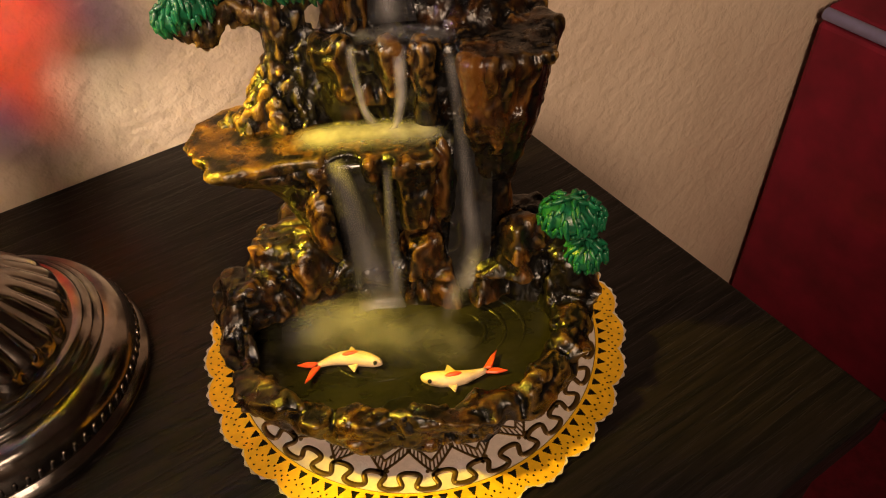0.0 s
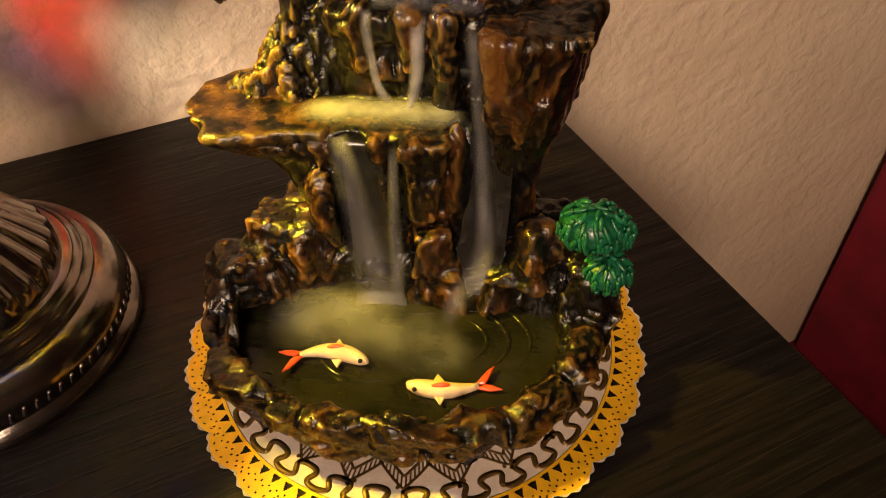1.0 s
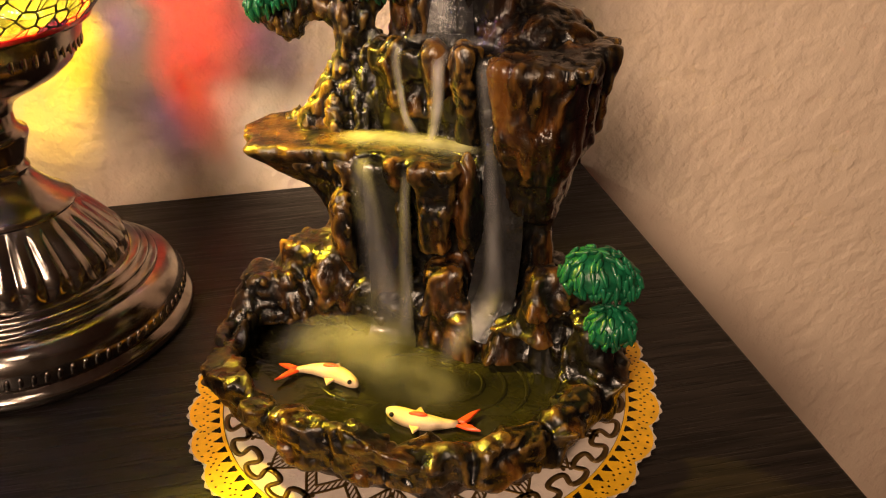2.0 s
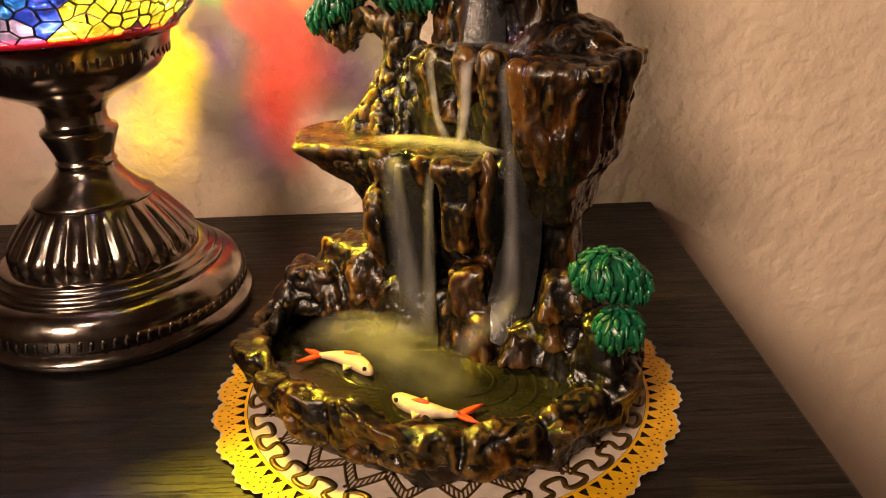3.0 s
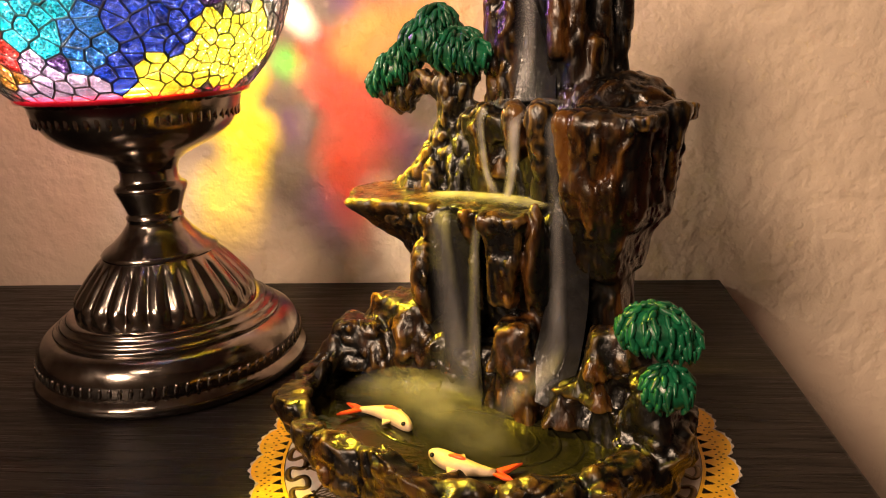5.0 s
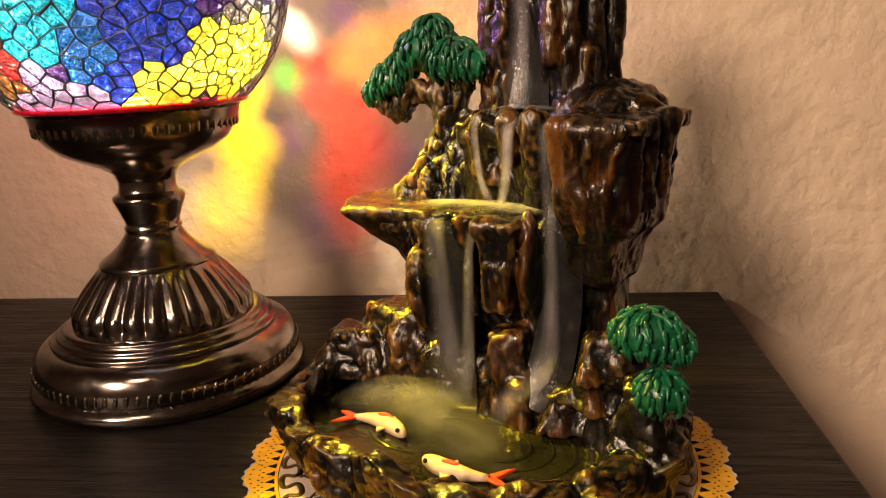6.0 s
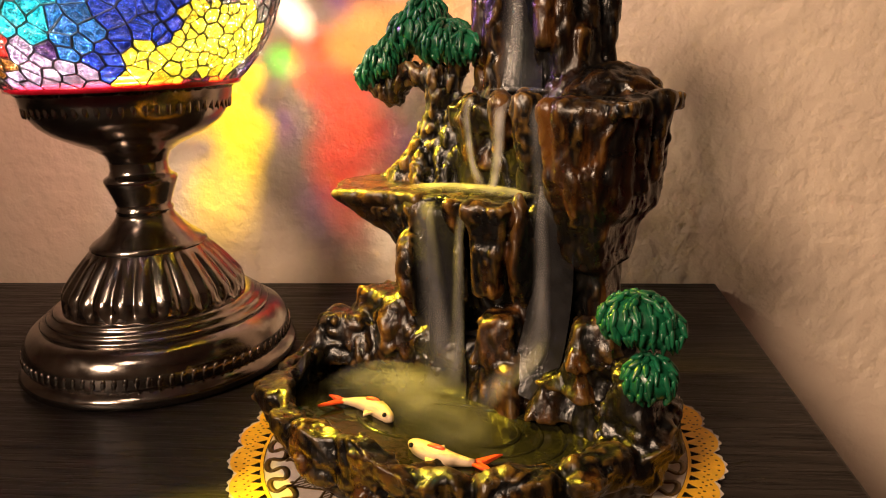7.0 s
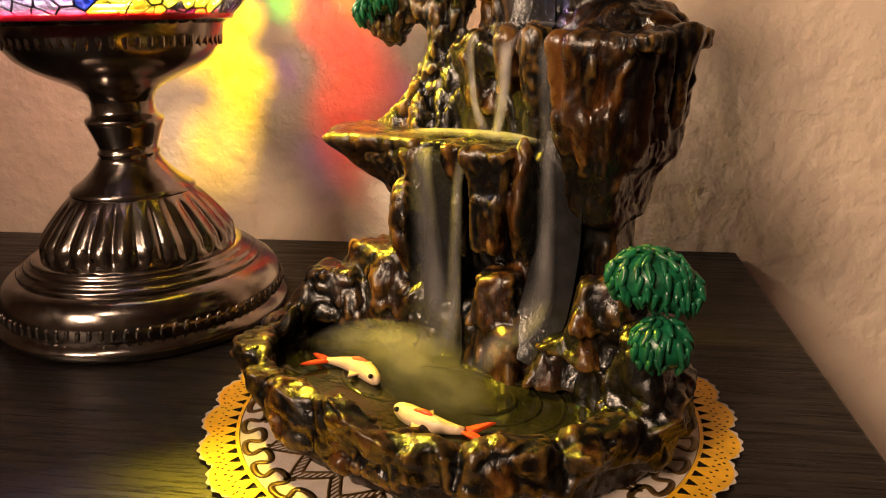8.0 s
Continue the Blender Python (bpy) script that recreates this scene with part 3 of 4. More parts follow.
# upper tower
k.join(k.slab((-0.008, 0.103, 0.205), (0.028, 0.022, 0.090), -5, 0.012, taper=-0.10), 0.006, 0.05)
k.join(k.slab((0.010, 0.100, 0.180), (0.015, 0.018, 0.032), 10, 0.010, taper=-0.3), 0.006, 0.15)
for u, v, h0, h1, r, paint in ((-0.038, 0.086, 0.160, 0.200, 0.0055, 0.9), (-0.034, 0.082, 0.190, 0.245, 0.0060, 0.75), (-0.026, 0.078, 0.163, 0.215, 0.0055, 0.95), (-0.022, 0.080, 0.205, 0.268, 0.0060, 0.7),
                               (0.0035, 0.077, 0.198, 0.222, 0.0065, 0.7), (0.004, 0.081, 0.222, 0.262, 0.0060, 0.35), (0.0125, 0.082, 0.176, 0.275, 0.0048, 0.45), (0.0200, 0.084, 0.168, 0.198, 0.0062, 0.95),
                               (0.0200, 0.094, 0.195, 0.262, 0.0065, 0.4), (0.026, 0.102, 0.185, 0.240, 0.0060, 0.3), (-0.031, 0.092, 0.230, 0.275, 0.006, 0.5)):
    k.join(k.rod((u, v, h0), (u, v + 0.003, h1), r * 0.9, r * 0.8), 0.0018, paint)
k.cut(k.rod((-0.010, 0.075, 0.170), (-0.009, 0.077, 0.285), 0.0085, 0.008), 0.003, 0.0)
# loop of black resin beside the upper fall
for q in range(12):
    a0, a1 = 2 * math.pi * q / 12, 2 * math.pi * (q + 1) / 12
    k.join(k.rod((0.0060 + 0.0062 * math.cos(a0), 0.080, 0.190 + 0.017 * math.sin(a0)), (0.0060 + 0.0062 * math.cos(a1), 0.080, 0.190 + 0.017 * math.sin(a1)), 0.0022, 0.0022), 0.0015, 0.05)
# mossy lumps behind the middle pool
for c, r in (((-0.034, 0.080, 0.130), 0.006), ((-0.022, 0.072, 0.134), 0.007), ((-0.046, 0.082, 0.126), 0.006), ((-0.028, 0.074, 0.126), 0.006)):
    k.join(k.ball(c, (r * 1.3, r, r)), 0.003, 1.0)
k.roughen([("chip", 80, 0.0030, 0.35), ("chip", 210, 0.0014, 0.5), ("fold", 60, -0.0012, 0.25), ("value", 330, 0.0008, 0.7)])
tower = k.mesh("rock_tower", ROCK, fountain, "glossy brown rock tower with shelves and drips", 0.002)

# shelf that juts out over the table, flat on top
k = Carving((-0.135, 0.020, 0.075), (-0.040, 0.115, 0.135), 0.0010)
k.join(k.ball((-0.0885, 0.0650, 0.1215), (0.0305, 0.0290, 0.0105), 0), 0.003, 0.8)
k.join(k.slab((-0.0720, 0.0640, 0.1190), (0.0230, 0.0250, 0.0048), 0, 0.0040), 0.004, 0.8)
k.join(k.slab((-0.0780, 0.0620, 0.1080), (0.0240, 0.0180, 0.0110), 6, 0.006, taper=0.45), 0.005, 0.5)
k.join(k.rod((-0.062, 0.054, 0.084), (-0.090, 0.062, 0.112), 0.007, 0.009), 0.006, 0.6)
k.roughen([("chip", 90, -0.0014, 0.6), ("fold", 90, 0.0007, 0.5), ("value", 160, 0.0008, 0.6)], warp=0.005)
k.cut(k.slab((-0.085, 0.066, 0.1320), (0.060, 0.050, 0.0095), 0, 0.001), 0.0015, 0.8)
k.mesh("shelf", SHELF, fountain, "ochre brown painted flat shelf")

# tree on the shelf
k = Carving((-0.145, 0.050, 0.112), (-0.015, 0.125, 0.235), 0.0010)
TRUNK = [(-0.080, 0.080, 0.118), (-0.074, 0.081, 0.138), (-0.066, 0.083, 0.158), (-0.067, 0.084, 0.180), (-0.073, 0.085, 0.205)]
for p, q, ra, rb in zip(TRUNK, TRUNK[1:], (0.012, 0.0090, 0.0065, 0.0060), (0.0090, 0.0065, 0.0060, 0.0045)):
    k.join(k.rod(p, q, ra, rb), 0.003, 0.85)
for p, q, ra, rb, paint in (((-0.067, 0.084, 0.176), (-0.084, 0.085, 0.182), 0.006, 0.006, 0.8), ((-0.084, 0.085, 0.182), (-0.098, 0.086, 0.171), 0.006, 0.0075, 0.6), ((-0.098, 0.086, 0.171), (-0.110, 0.086, 0.176), 0.0075, 0.007, 0.3),
                            ((-0.066, 0.084, 0.160), (-0.046, 0.084, 0.192), 0.0070, 0.0050, 0.5), ((-0.058, 0.078, 0.120), (-0.060, 0.083, 0.155), 0.010, 0.007, 0.15), ((-0.088, 0.070, 0.121), (-0.079, 0.078, 0.134), 0.006, 0.007, 0.9),
                            ((-0.068, 0.066, 0.117), (-0.070, 0.076, 0.140), 0.006, 0.006, 0.9), ((-0.100, 0.078, 0.121), (-0.084, 0.080, 0.128), 0.004, 0.006, 0.6), ((-0.050, 0.082, 0.120), (-0.052, 0.084, 0.165), 0.010, 0.006, 0.1)):
    k.join(k.rod(p, q, ra, rb), 0.003, paint)
k.roughen([("chip", 210, 0.0040, 0.55), ("fold", 150, 0.0010, 0.35), ("value", 420, 0.0008, 1)], warp=0.006)
trunk = k.mesh("tree_trunk", BARK, fountain, "ochre and black moulded tree trunk")


def foliage(name, lumps, leaves, seed, leaf=0.0085):
    """Domed clumps covered with overlapping, drooping moulded leaves."""
    rnd = random.Random(seed)
    bm = bmesh.new()
    for c, r in lumps:
        bmesh.ops.create_icosphere(bm, subdivisions=3, radius=1.0, matrix=Matrix.Translation(c) @ Matrix.Diagonal((r[0] * 0.90, r[1] * 0.90, r[2] * 0.88, 1)))
    base = bmesh.new()
    bmesh.ops.create_icosphere(base, subdivisions=2, radius=1.0)
    shape = [v.co.copy() for v in base.verts]
    tris = [[v.index for v in f.verts] for f in base.faces]
    base.free()
    for c, r in lumps:
        count = int(leaves * r[0] * r[2] / 0.0006)
        for i in range(count):
            z = 1 - 1.80 * (i + 0.5) / count
            a = i * 2.39996 + rnd.uniform(-0.35, 0.35)
            s = math.sqrt(max(0.0, 1 - z * z))
            n = Vector((s * math.cos(a), s * math.sin(a), z))
            p = Vector(c) + Vector((n.x * r[0], n.y * r[1], n.z * r[2])) * rnd.uniform(0.93, 1.0)
            down = Vector((n.x * 0.6 + rnd.uniform(-0.25, 0.25), n.y * 0.6 + rnd.uniform(-0.25, 0.25), -1 + 0.3 * n.z))
            down = (down - n * down.dot(n)).normalized()
            across = down.cross(n)
            w, l, t = leaf * rnd.uniform(0.13, 0.18), leaf * rnd.uniform(0.38, 0.52), leaf * rnd.uniform(0.15, 0.21)
            tip = (n * 0.10 + down).normalized()
            up = tip.cross(across).normalized()
            verts = [bm.verts.new(p + across * (q.x * w * (1.0 - 0.45 * q.y)) + tip * (q.y * l) + up * ((q.z - 0.5 * q.y * q.y) * t)) for q in shape]
            for f in tris:
                bm.faces.new([verts[j] for j in f])
    return part(name, bm, GREEN, fountain, "glossy dark green moulded foliage", smooth=True)


foliage("foliage", [((-0.076, 0.086, 0.203), (0.019, 0.018, 0.014)), ((-0.058, 0.084, 0.197), (0.017, 0.016, 0.012)), ((-0.073, 0.086, 0.211), (0.012, 0.012, 0.011))], 330, 3)
foliage("foliage", [((-0.102, 0.086, 0.187), (0.013, 0.014, 0.011)), ((-0.095, 0.086, 0.194), (0.010, 0.011, 0.009)), ((-0.112, 0.085, 0.180), (0.009, 0.010, 0.008))], 330, 4)
foliage("foliage", [((-0.043, 0.080, 0.194), (0.011, 0.011, 0.009))], 330, 5)
foliage("foliage", [((0.074, 0.024, 0.081), (0.0165, 0.014, 0.0110)), ((0.083, 0.027, 0.076), (0.0115, 0.012, 0.009))], 300, 6, 0.0085)
foliage("foliage", [((0.083, 0.017, 0.0575), (0.0115, 0.011, 0.0105))], 300, 7, 0.0080)


# water of the lower pool
bm = bmesh.new()
bmesh.ops.create_circle(bm, cap_ends=True, segments=96, radius=1.0, matrix=Matrix.Translation((-0.018, 0.014, 0.0195)) @ Matrix.Diagonal((0.090, 0.066, 1, 1)))
part("pool_water", bm, WATER, fountain, "dark olive resin water with ripples")
for i, (u, v, ru, rv, a0, a1) in enumerate(((0.004, 0.004, 0.022, 0.016, -60, 60), (0.004, 0.004, 0.033, 0.024, -55, 70), (0.004, 0.004, 0.044, 0.031, -30, 75), (-0.030, 0.0, 0.03, 0.022, 190, 290), (0.02, 0.012, 0.05, 0.012, 80, 175))):
    verts, faces = [], []
    for j in range(41):
        a = radians(a0 + (a1 - a0) * j / 40)
        w = 0.0012 * math.sin(math.pi * j / 40) + 0.0001
        for s, h in ((-1, 0.0), (0, 0.5 * w), (1, 0.0)):
            verts.append((u + (ru + s * w) * math.cos(a), v + (rv + s * w) * math.sin(a), 0.0196 + 1.8 * h))
    for j in range(40):
        faces += [(3 * j + q, 3 * j + q + 1, 3 * j + q + 4, 3 * j + q + 3) for q in (0, 1)]
    mesh_object("ripple", verts, faces, WATER, fountain)


def koi(nose, tail, bend, lift):
    """A moulded koi lying in the pool, with forked tail, fins and eyes."""
    nose, tail = np.array(nose), np.array(tail)
    along = tail - nose
    length = float(np.linalg.norm(along))
    t = along / length
    s = np.array([-t[1], t[0], 0.0])
    centre = lambda f: nose + along * f + s * bend * math.sin(math.pi * f) * length
    verts, faces = [], []
    prof = ((0.0, 0.03), (0.03, 0.062), (0.10, 0.098), (0.20, 0.116), (0.34, 0.118), (0.48, 0.098), (0.60, 0.072), (0.70, 0.050), (0.76, 0.040))
    for f, r in prof:
        c = centre(f)
        for j in range(12):
            a = 2 * math.pi * j / 12
            verts.append(tuple(c + s * (r * length * 0.84 * math.cos(a)) + np.array([0, 0, lift + r * length * 0.84 * math.sin(a)])))
    for i in range(len(prof) - 1):
        for j in range(12):
            j2 = (j + 1) % 12
            faces.append((i * 12 + j, i * 12 + j2, (i + 1) * 12 + j2, (i + 1) * 12 + j))
    faces += [tuple(range(12))[::-1], tuple((len(prof) - 1) * 12 + j for j in range(12))]
    body = mesh_object("koi", verts, faces, FISH, fountain, "cream moulded koi with orange fins")

    def fin(name, pts, mat, thick=0.0012):
        bm = bmesh.new()
        low = [bm.verts.new((*p[:2], p[2] - thick / 2)) for p in pts]
        top = [bm.verts.new((*p[:2], p[2] + thick / 2)) for p in pts]
        bm.faces.new(low[::-1])
        bm.faces.new(top)
        for i in range(len(pts)):
            bm.faces.new((low[i], low[(i + 1) % len(pts)], top[(i + 1) % len(pts)], top[i]))
        bmesh.ops.bevel(bm, geom=[e for e in bm.edges], offset=thick * 0.3, segments=1, affect="EDGES")
        return part(name, bm, mat, body)

    z = np.array([0, 0, lift])
    e = centre(0.73)
    d = centre(0.76) - centre(0.66)
    d /= np.linalg.norm(d)
    w = np.array([-d[1], d[0], 0.0])
    fin("tail_fin", [e + w * 0.03 * length + z, e + d * 0.17 * length + w * 0.15 * length + z * 1.2, e + d * 0.27 * length + w * 0.19 * length + z * 1.3, e + d * 0.15 * length + w * 0.05 * length + z,
                     e + d * 0.10 * length + z], FISH_RED, 0.0018)
    fin("tail_fin", [e + d * 0.10 * length + z, e + d * 0.17 * length - w * 0.05 * length + z, e + d * 0.26 * length - w * 0.12 * length + z, e + d * 0.12 * length - w * 0.10 * length + z, e - w * 0.03 * length + z], FISH_RED, 0.0018)
    for side in (-1, 1):
        b = centre(0.28) + s * side * 0.09 * length
        fin("side_fin", [b + z, b + s * side * 0.11 * length + t * 0.06 * length + z * 0.9, b + t * 0.13 * length + z], FISH)
        q = centre(0.085) + s * side * 0.072 * length + np.array([0, 0, lift + 0.048 * length])
        bm = bmesh.new()
        bmesh.ops.create_icosphere(bm, subdivisions=2, radius=0.026 * length, matrix=Matrix.Translation(q))
        part("eye", bm, BLACK, body, smooth=True)
    bm = bmesh.new()
    bmesh.ops.create_icosphere(bm, subdivisions=3, radius=1.0, matrix=Matrix.Translation(centre(0.36) + np.array([0, 0, lift + 0.086 * length])) @ Matrix.Rotation(math.atan2(t[1], t[0]), 4, "Z") @ Matrix.Diagonal((0.10 * length, 0.028 * length, 0.035 * length, 1)))
    part("back_fin", bm, FISH_RED, body, smooth=True)
    return body


koi((-0.0325, -0.0125, 0.0200), (-0.0775, -0.0150, 0.0200), -0.16, 0.0022)
koi((-0.0130, -0.0255, 0.0195), (0.0325, -0.0205, 0.0195), -0.11, 0.0020)


def ribbon(name, path, widths, mat, side=(1, 0, 0), parent=None, cross=9, curl=0.25):
    """A soft stream along a path: a gently domed strip with its own UV."""
    p = spline(path, 40)
    side = np.array(side, float)
    side /= np.linalg.norm(side)
    verts, faces, uvs = [], [], []
    for i, c in enumerate(p):
        d = p[min(i + 1, 39)] - p[max(i - 1, 0)]
        d /= np.linalg.norm(d)
        s = side - d * side.dot(d)
        s /= np.linalg.norm(s)
        n = np.cross(s, d)
        f = i / 39 * (len(widths) - 1)
        j = min(int(f), len(widths) - 2)
        w = widths[j] + (widths[j + 1] - widths[j]) * (f - j)
        for q in range(cross):
            x = 2 * q / (cross - 1) - 1
            verts.append(c + s * (x * w) + n * (curl * w * (1 - x * x)))
            uvs.append((q / (cross - 1), i / 39))
    for i in range(39):
        for q in range(cross - 1):
            faces.append((i * cross + q, i * cross + q + 1, (i + 1) * cross + q + 1, (i + 1) * cross + q))
    ob = mesh_object(name, verts, faces, mat, parent)
    layer = ob.data.uv_layers.new(name="UVMap")
    for loop in ob.data.loops:
        layer.data[loop.index].uv = uvs[loop.vertex_index]
    return ob


# black glossy falls of resin in the channels
SHEEN = plain("black_glossy_resin_fall", (0.010, 0.010, 0.011), 0.12, coat=0.5, vary=0.5, scale=120, bumpy=0.5)
for path, widths in (([(-0.034, 0.046, 0.119), (-0.034, 0.0375, 0.112), (-0.033, 0.0365, 0.07), (-0.031, 0.033, 0.03), (-0.030, 0.026, 0.019)], (0.007, 0.009, 0.010, 0.012, 0.014)),
                     ([(0.026, 0.047, 0.130), (0.026, 0.0435, 0.11), (0.025, 0.0425, 0.08), (0.022, 0.036, 0.05), (0.018, 0.026, 0.03)], (0.009, 0.010, 0.011, 0.012, 0.010)),
                     ([(-0.008, 0.083, 0.285), (-0.008, 0.083, 0.25), (-0.008, 0.081, 0.20), (-0.008, 0.075, 0.172)], (0.009, 0.009, 0.009, 0.012))):
    ribbon("resin_fall", path, widths, SHEEN, (1, 0, 0), fountain, curl=0.1)

smoke = thing("incense_smoke", 0, 0, TABLE_Z + 0.0016, -27.25)
S = (1, 0.15, 0)
ribbon("smoke_stream", [(-0.008, 0.071, 0.300), (-0.008, 0.070, 0.24), (-0.010, 0.068, 0.195), (-0.011, 0.063, 0.172)], (0.005, 0.006, 0.007, 0.009), SMOKE, S, smoke)
ribbon("smoke_stream", [(-0.006, 0.058, 0.1715), (-0.007, 0.0515, 0.164), (-0.008, 0.0505, 0.145), (-0.012, 0.052, 0.128), (-0.018, 0.054, 0.122)], (0.004, 0.004, 0.0038, 0.003, 0.004), SMOKE_DENSE, S, smoke)
ribbon("smoke_stream", [(-0.029, 0.062, 0.171), (-0.0295, 0.0565, 0.164), (-0.028, 0.0555, 0.150), (-0.026, 0.056, 0.136), (-0.020, 0.056, 0.123)], (0.003, 0.003, 0.0025, 0.0025, 0.004), SMOKE_DENSE, S, smoke)
ribbon("smoke_stream", [(0.016, 0.050, 0.1705), (0.017, 0.042, 0.160), (0.020, 0.040, 0.125), (0.023, 0.036, 0.085), (0.023, 0.028, 0.055), (0.010, 0.012, 0.038), (0.004, 0.006, 0.022)], (0.004, 0.004, 0.004, 0.005, 0.007, 0.008, 0.004), SMOKE, S, smoke)
ribbon("smoke_stream", [(-0.045, 0.043, 0.1215), (-0.042, 0.033, 0.112), (-0.038, 0.030, 0.085), (-0.034, 0.028, 0.050), (-0.030, 0.024, 0.021)], (0.005, 0.007, 0.009, 0.012, 0.015), SMOKE, S, smoke)
ribbon("smoke_stream", [(-0.018, 0.034, 0.1205), (-0.019, 0.030, 0.105), (-0.020, 0.029, 0.075), (-0.020, 0.026, 0.045), (-0.022, 0.022, 0.022)], (0.003, 0.003, 0.004, 0.005, 0.006), SMOKE, S, smoke)
ribbon("smoke_pool", [(-0.066, 0.056, 0.1225), (-0.045, 0.055, 0.1235), (-0.022, 0.052, 0.1245), (0.0, 0.050, 0.1245), (0.016, 0.050, 0.1235)], (0.010, 0.014, 0.015, 0.013, 0.006), SMOKE_DENSE, (0, 1, 0), smoke, curl=-0.12)
ribbon("smoke_pool", [(-0.028, 0.066, 0.1715), (-0.012, 0.062, 0.1735), (0.006, 0.060, 0.1735), (0.022, 0.054, 0.1720)], (0.008, 0.010, 0.010, 0.007), SMOKE, (0, 1, 0), smoke, curl=-0.12)
ribbon("smoke_haze", [(-0.088, 0.010, 0.026), (-0.060, 0.012, 0.030), (-0.030, 0.006, 0.029), (0.0, -0.006, 0.025), (0.02, -0.016, 0.022)], (0.024, 0.032, 0.030, 0.024, 0.012), SMOKE_HAZE, (0, 1, 0), smoke, curl=-0.06)
ribbon("smoke_haze", [(-0.080, 0.016, 0.0225), (-0.050, 0.016, 0.0255), (-0.015, 0.008, 0.0235)], (0.016, 0.022, 0.014), SMOKE_HAZE, (0, 1, 0), smoke, curl=-0.10)
tagged(smoke, "thin incense smoke flowing down the fountain", "smoke")
tagged(fountain, "brown resin rock waterfall incense fountain with koi pool", "fountain")

# ---- the mosaic lamp ----
lamp = thing("mosaic_table_lamp", LAMP[0], LAMP[1], TABLE_Z)
lathe("foot_ring", [(0.0000, 0.0005), (0.0847, 0.0), (0.0871, 0.0015), (0.0887, 0.005), (0.0877, 0.0080), (0.0851, 0.0098), (0.0837, 0.0110)], METAL, lamp, "antique bronze foot ring")
lathe("base_drum", [(0.0837, 0.0110), (0.0848, 0.014), (0.0851, 0.018), (0.0843, 0.022), (0.0827, 0.026), (0.0800, 0.030), (0.0760, 0.0330), (0.0717, 0.0340)], METAL, lamp)
lathe("step_moulding", [(0.0717, 0.0340), (0.0723, 0.0355), (0.0710, 0.0370), (0.0673, 0.0375), (0.0680, 0.0390), (0.0666, 0.0405), (0.0630, 0.0410), (0.0637, 0.0425), (0.0620, 0.0438), (0.0577, 0.0438)], METAL, lamp)
dome = [(r, h) for r, h in spline([(0.0578, 0.0435), (0.0578, 0.0480), (0.0565, 0.0545), (0.0520, 0.0610), (0.0468, 0.0675), (0.0415, 0.0735), (0.0360, 0.0790)], 30)]
lathe("fluted_dome", dome, METAL, lamp, "fluted bronze dome", 312, 26, 0.045, (0.0436, 0.0789))
lathe("neck", [(0.0360, 0.0788), (0.0366, 0.0805), (0.0345, 0.0828), (0.0290, 0.0865), (0.0228, 0.0925), (0.0186, 0.0980), (0.0170, 0.1012), (0.0182, 0.1022), (0.0178, 0.1035), (0.0165, 0.1045), (0.0175, 0.1080), (0.0195, 0.1135), (0.0217, 0.1190),
               (0.0226, 0.1215), (0.0222, 0.1235), (0.0190, 0.1252), (0.0176, 0.1285), (0.0178, 0.1335)], METAL, lamp)
lathe("cup", [(0.0178, 0.1335), (0.0200, 0.1385), (0.0270, 0.1430), (0.0370, 0.1475), (0.0470, 0.1525), (0.0545, 0.1585), (0.0592, 0.1650), (0.0618, 0.1715), (0.0630, 0.1770), (0.0636, 0.1800), (0.0622, 0.1825), (0.0627, 0.1850), (0.0612, 0.1870), (0.0600, 0.1870), (0.0585, 0.165), (0.03, 0.150), (0.0, 0.149)], METAL, lamp, "bronze cup under the globe")


def emboss(count, r, h0, h1, lean, size):
    for i in range(count):
        a = 2 * math.pi * i / count
        bm = bmesh.new()
        bmesh.ops.create_icosphere(bm, subdivisions=2, radius=1.0, matrix=Matrix.Diagonal((size * 0.6, size, (h1 - h0) / 2, 1)))
        if i == 0:
            first = part("embossed_bar", bm, METAL, lamp, smooth=True)
            data = first.data
        else:
            bm.free()
            first = new("embossed_bar", data)
            first.parent = lamp
        first.matrix_basis = Matrix.Rotation(a, 4, "Z") @ Matrix.Translation((r, 0, (h0 + h1) / 2)) @ Matrix.Rotation(lean, 4, "X")


emboss(84, 0.0849, 0.0130, 0.0205, -0.25, 0.0016)
emboss(60, 0.0606, 0.1645, 0.1765, 0.0, 0.0019)

# globe: cut glass pieces between black grout
GLOBE_H, GLOBE_R = 0.2570, 0.1020
globe = new("globe")
globe.parent = lamp
globe.location = (0, 0, GLOBE_H)
tagged(globe, "lit globe of coloured mosaic glass")
COLOURS = {"yellow": (0.90, 0.70, 0.030), "blue": (0.004, 0.02, 0.26), "teal": (0.0, 0.26, 0.36), "purple": (0.022, 0.004, 0.06), "red": (0.24, 0.0025, 0.0015), "clear": (0.11, 0.10, 0.09), "dim_red": (0.034, 0.004, 0.009),
           "green": (0.02, 0.24, 0.02), "orange": (0.20, 0.075, 0.006), "pale_blue": (0.006, 0.08, 0.30), "amber": (0.40, 0.30, 0.004), "white": (0.34, 0.32, 0.29), "smoky": (0.022, 0.020, 0.022), "lilac": (0.26, 0.19, 0.34)}
GLASS = {c: glass_material(c + "_mosaic_glass", v, 0.012) for c, v in COLOURS.items()}
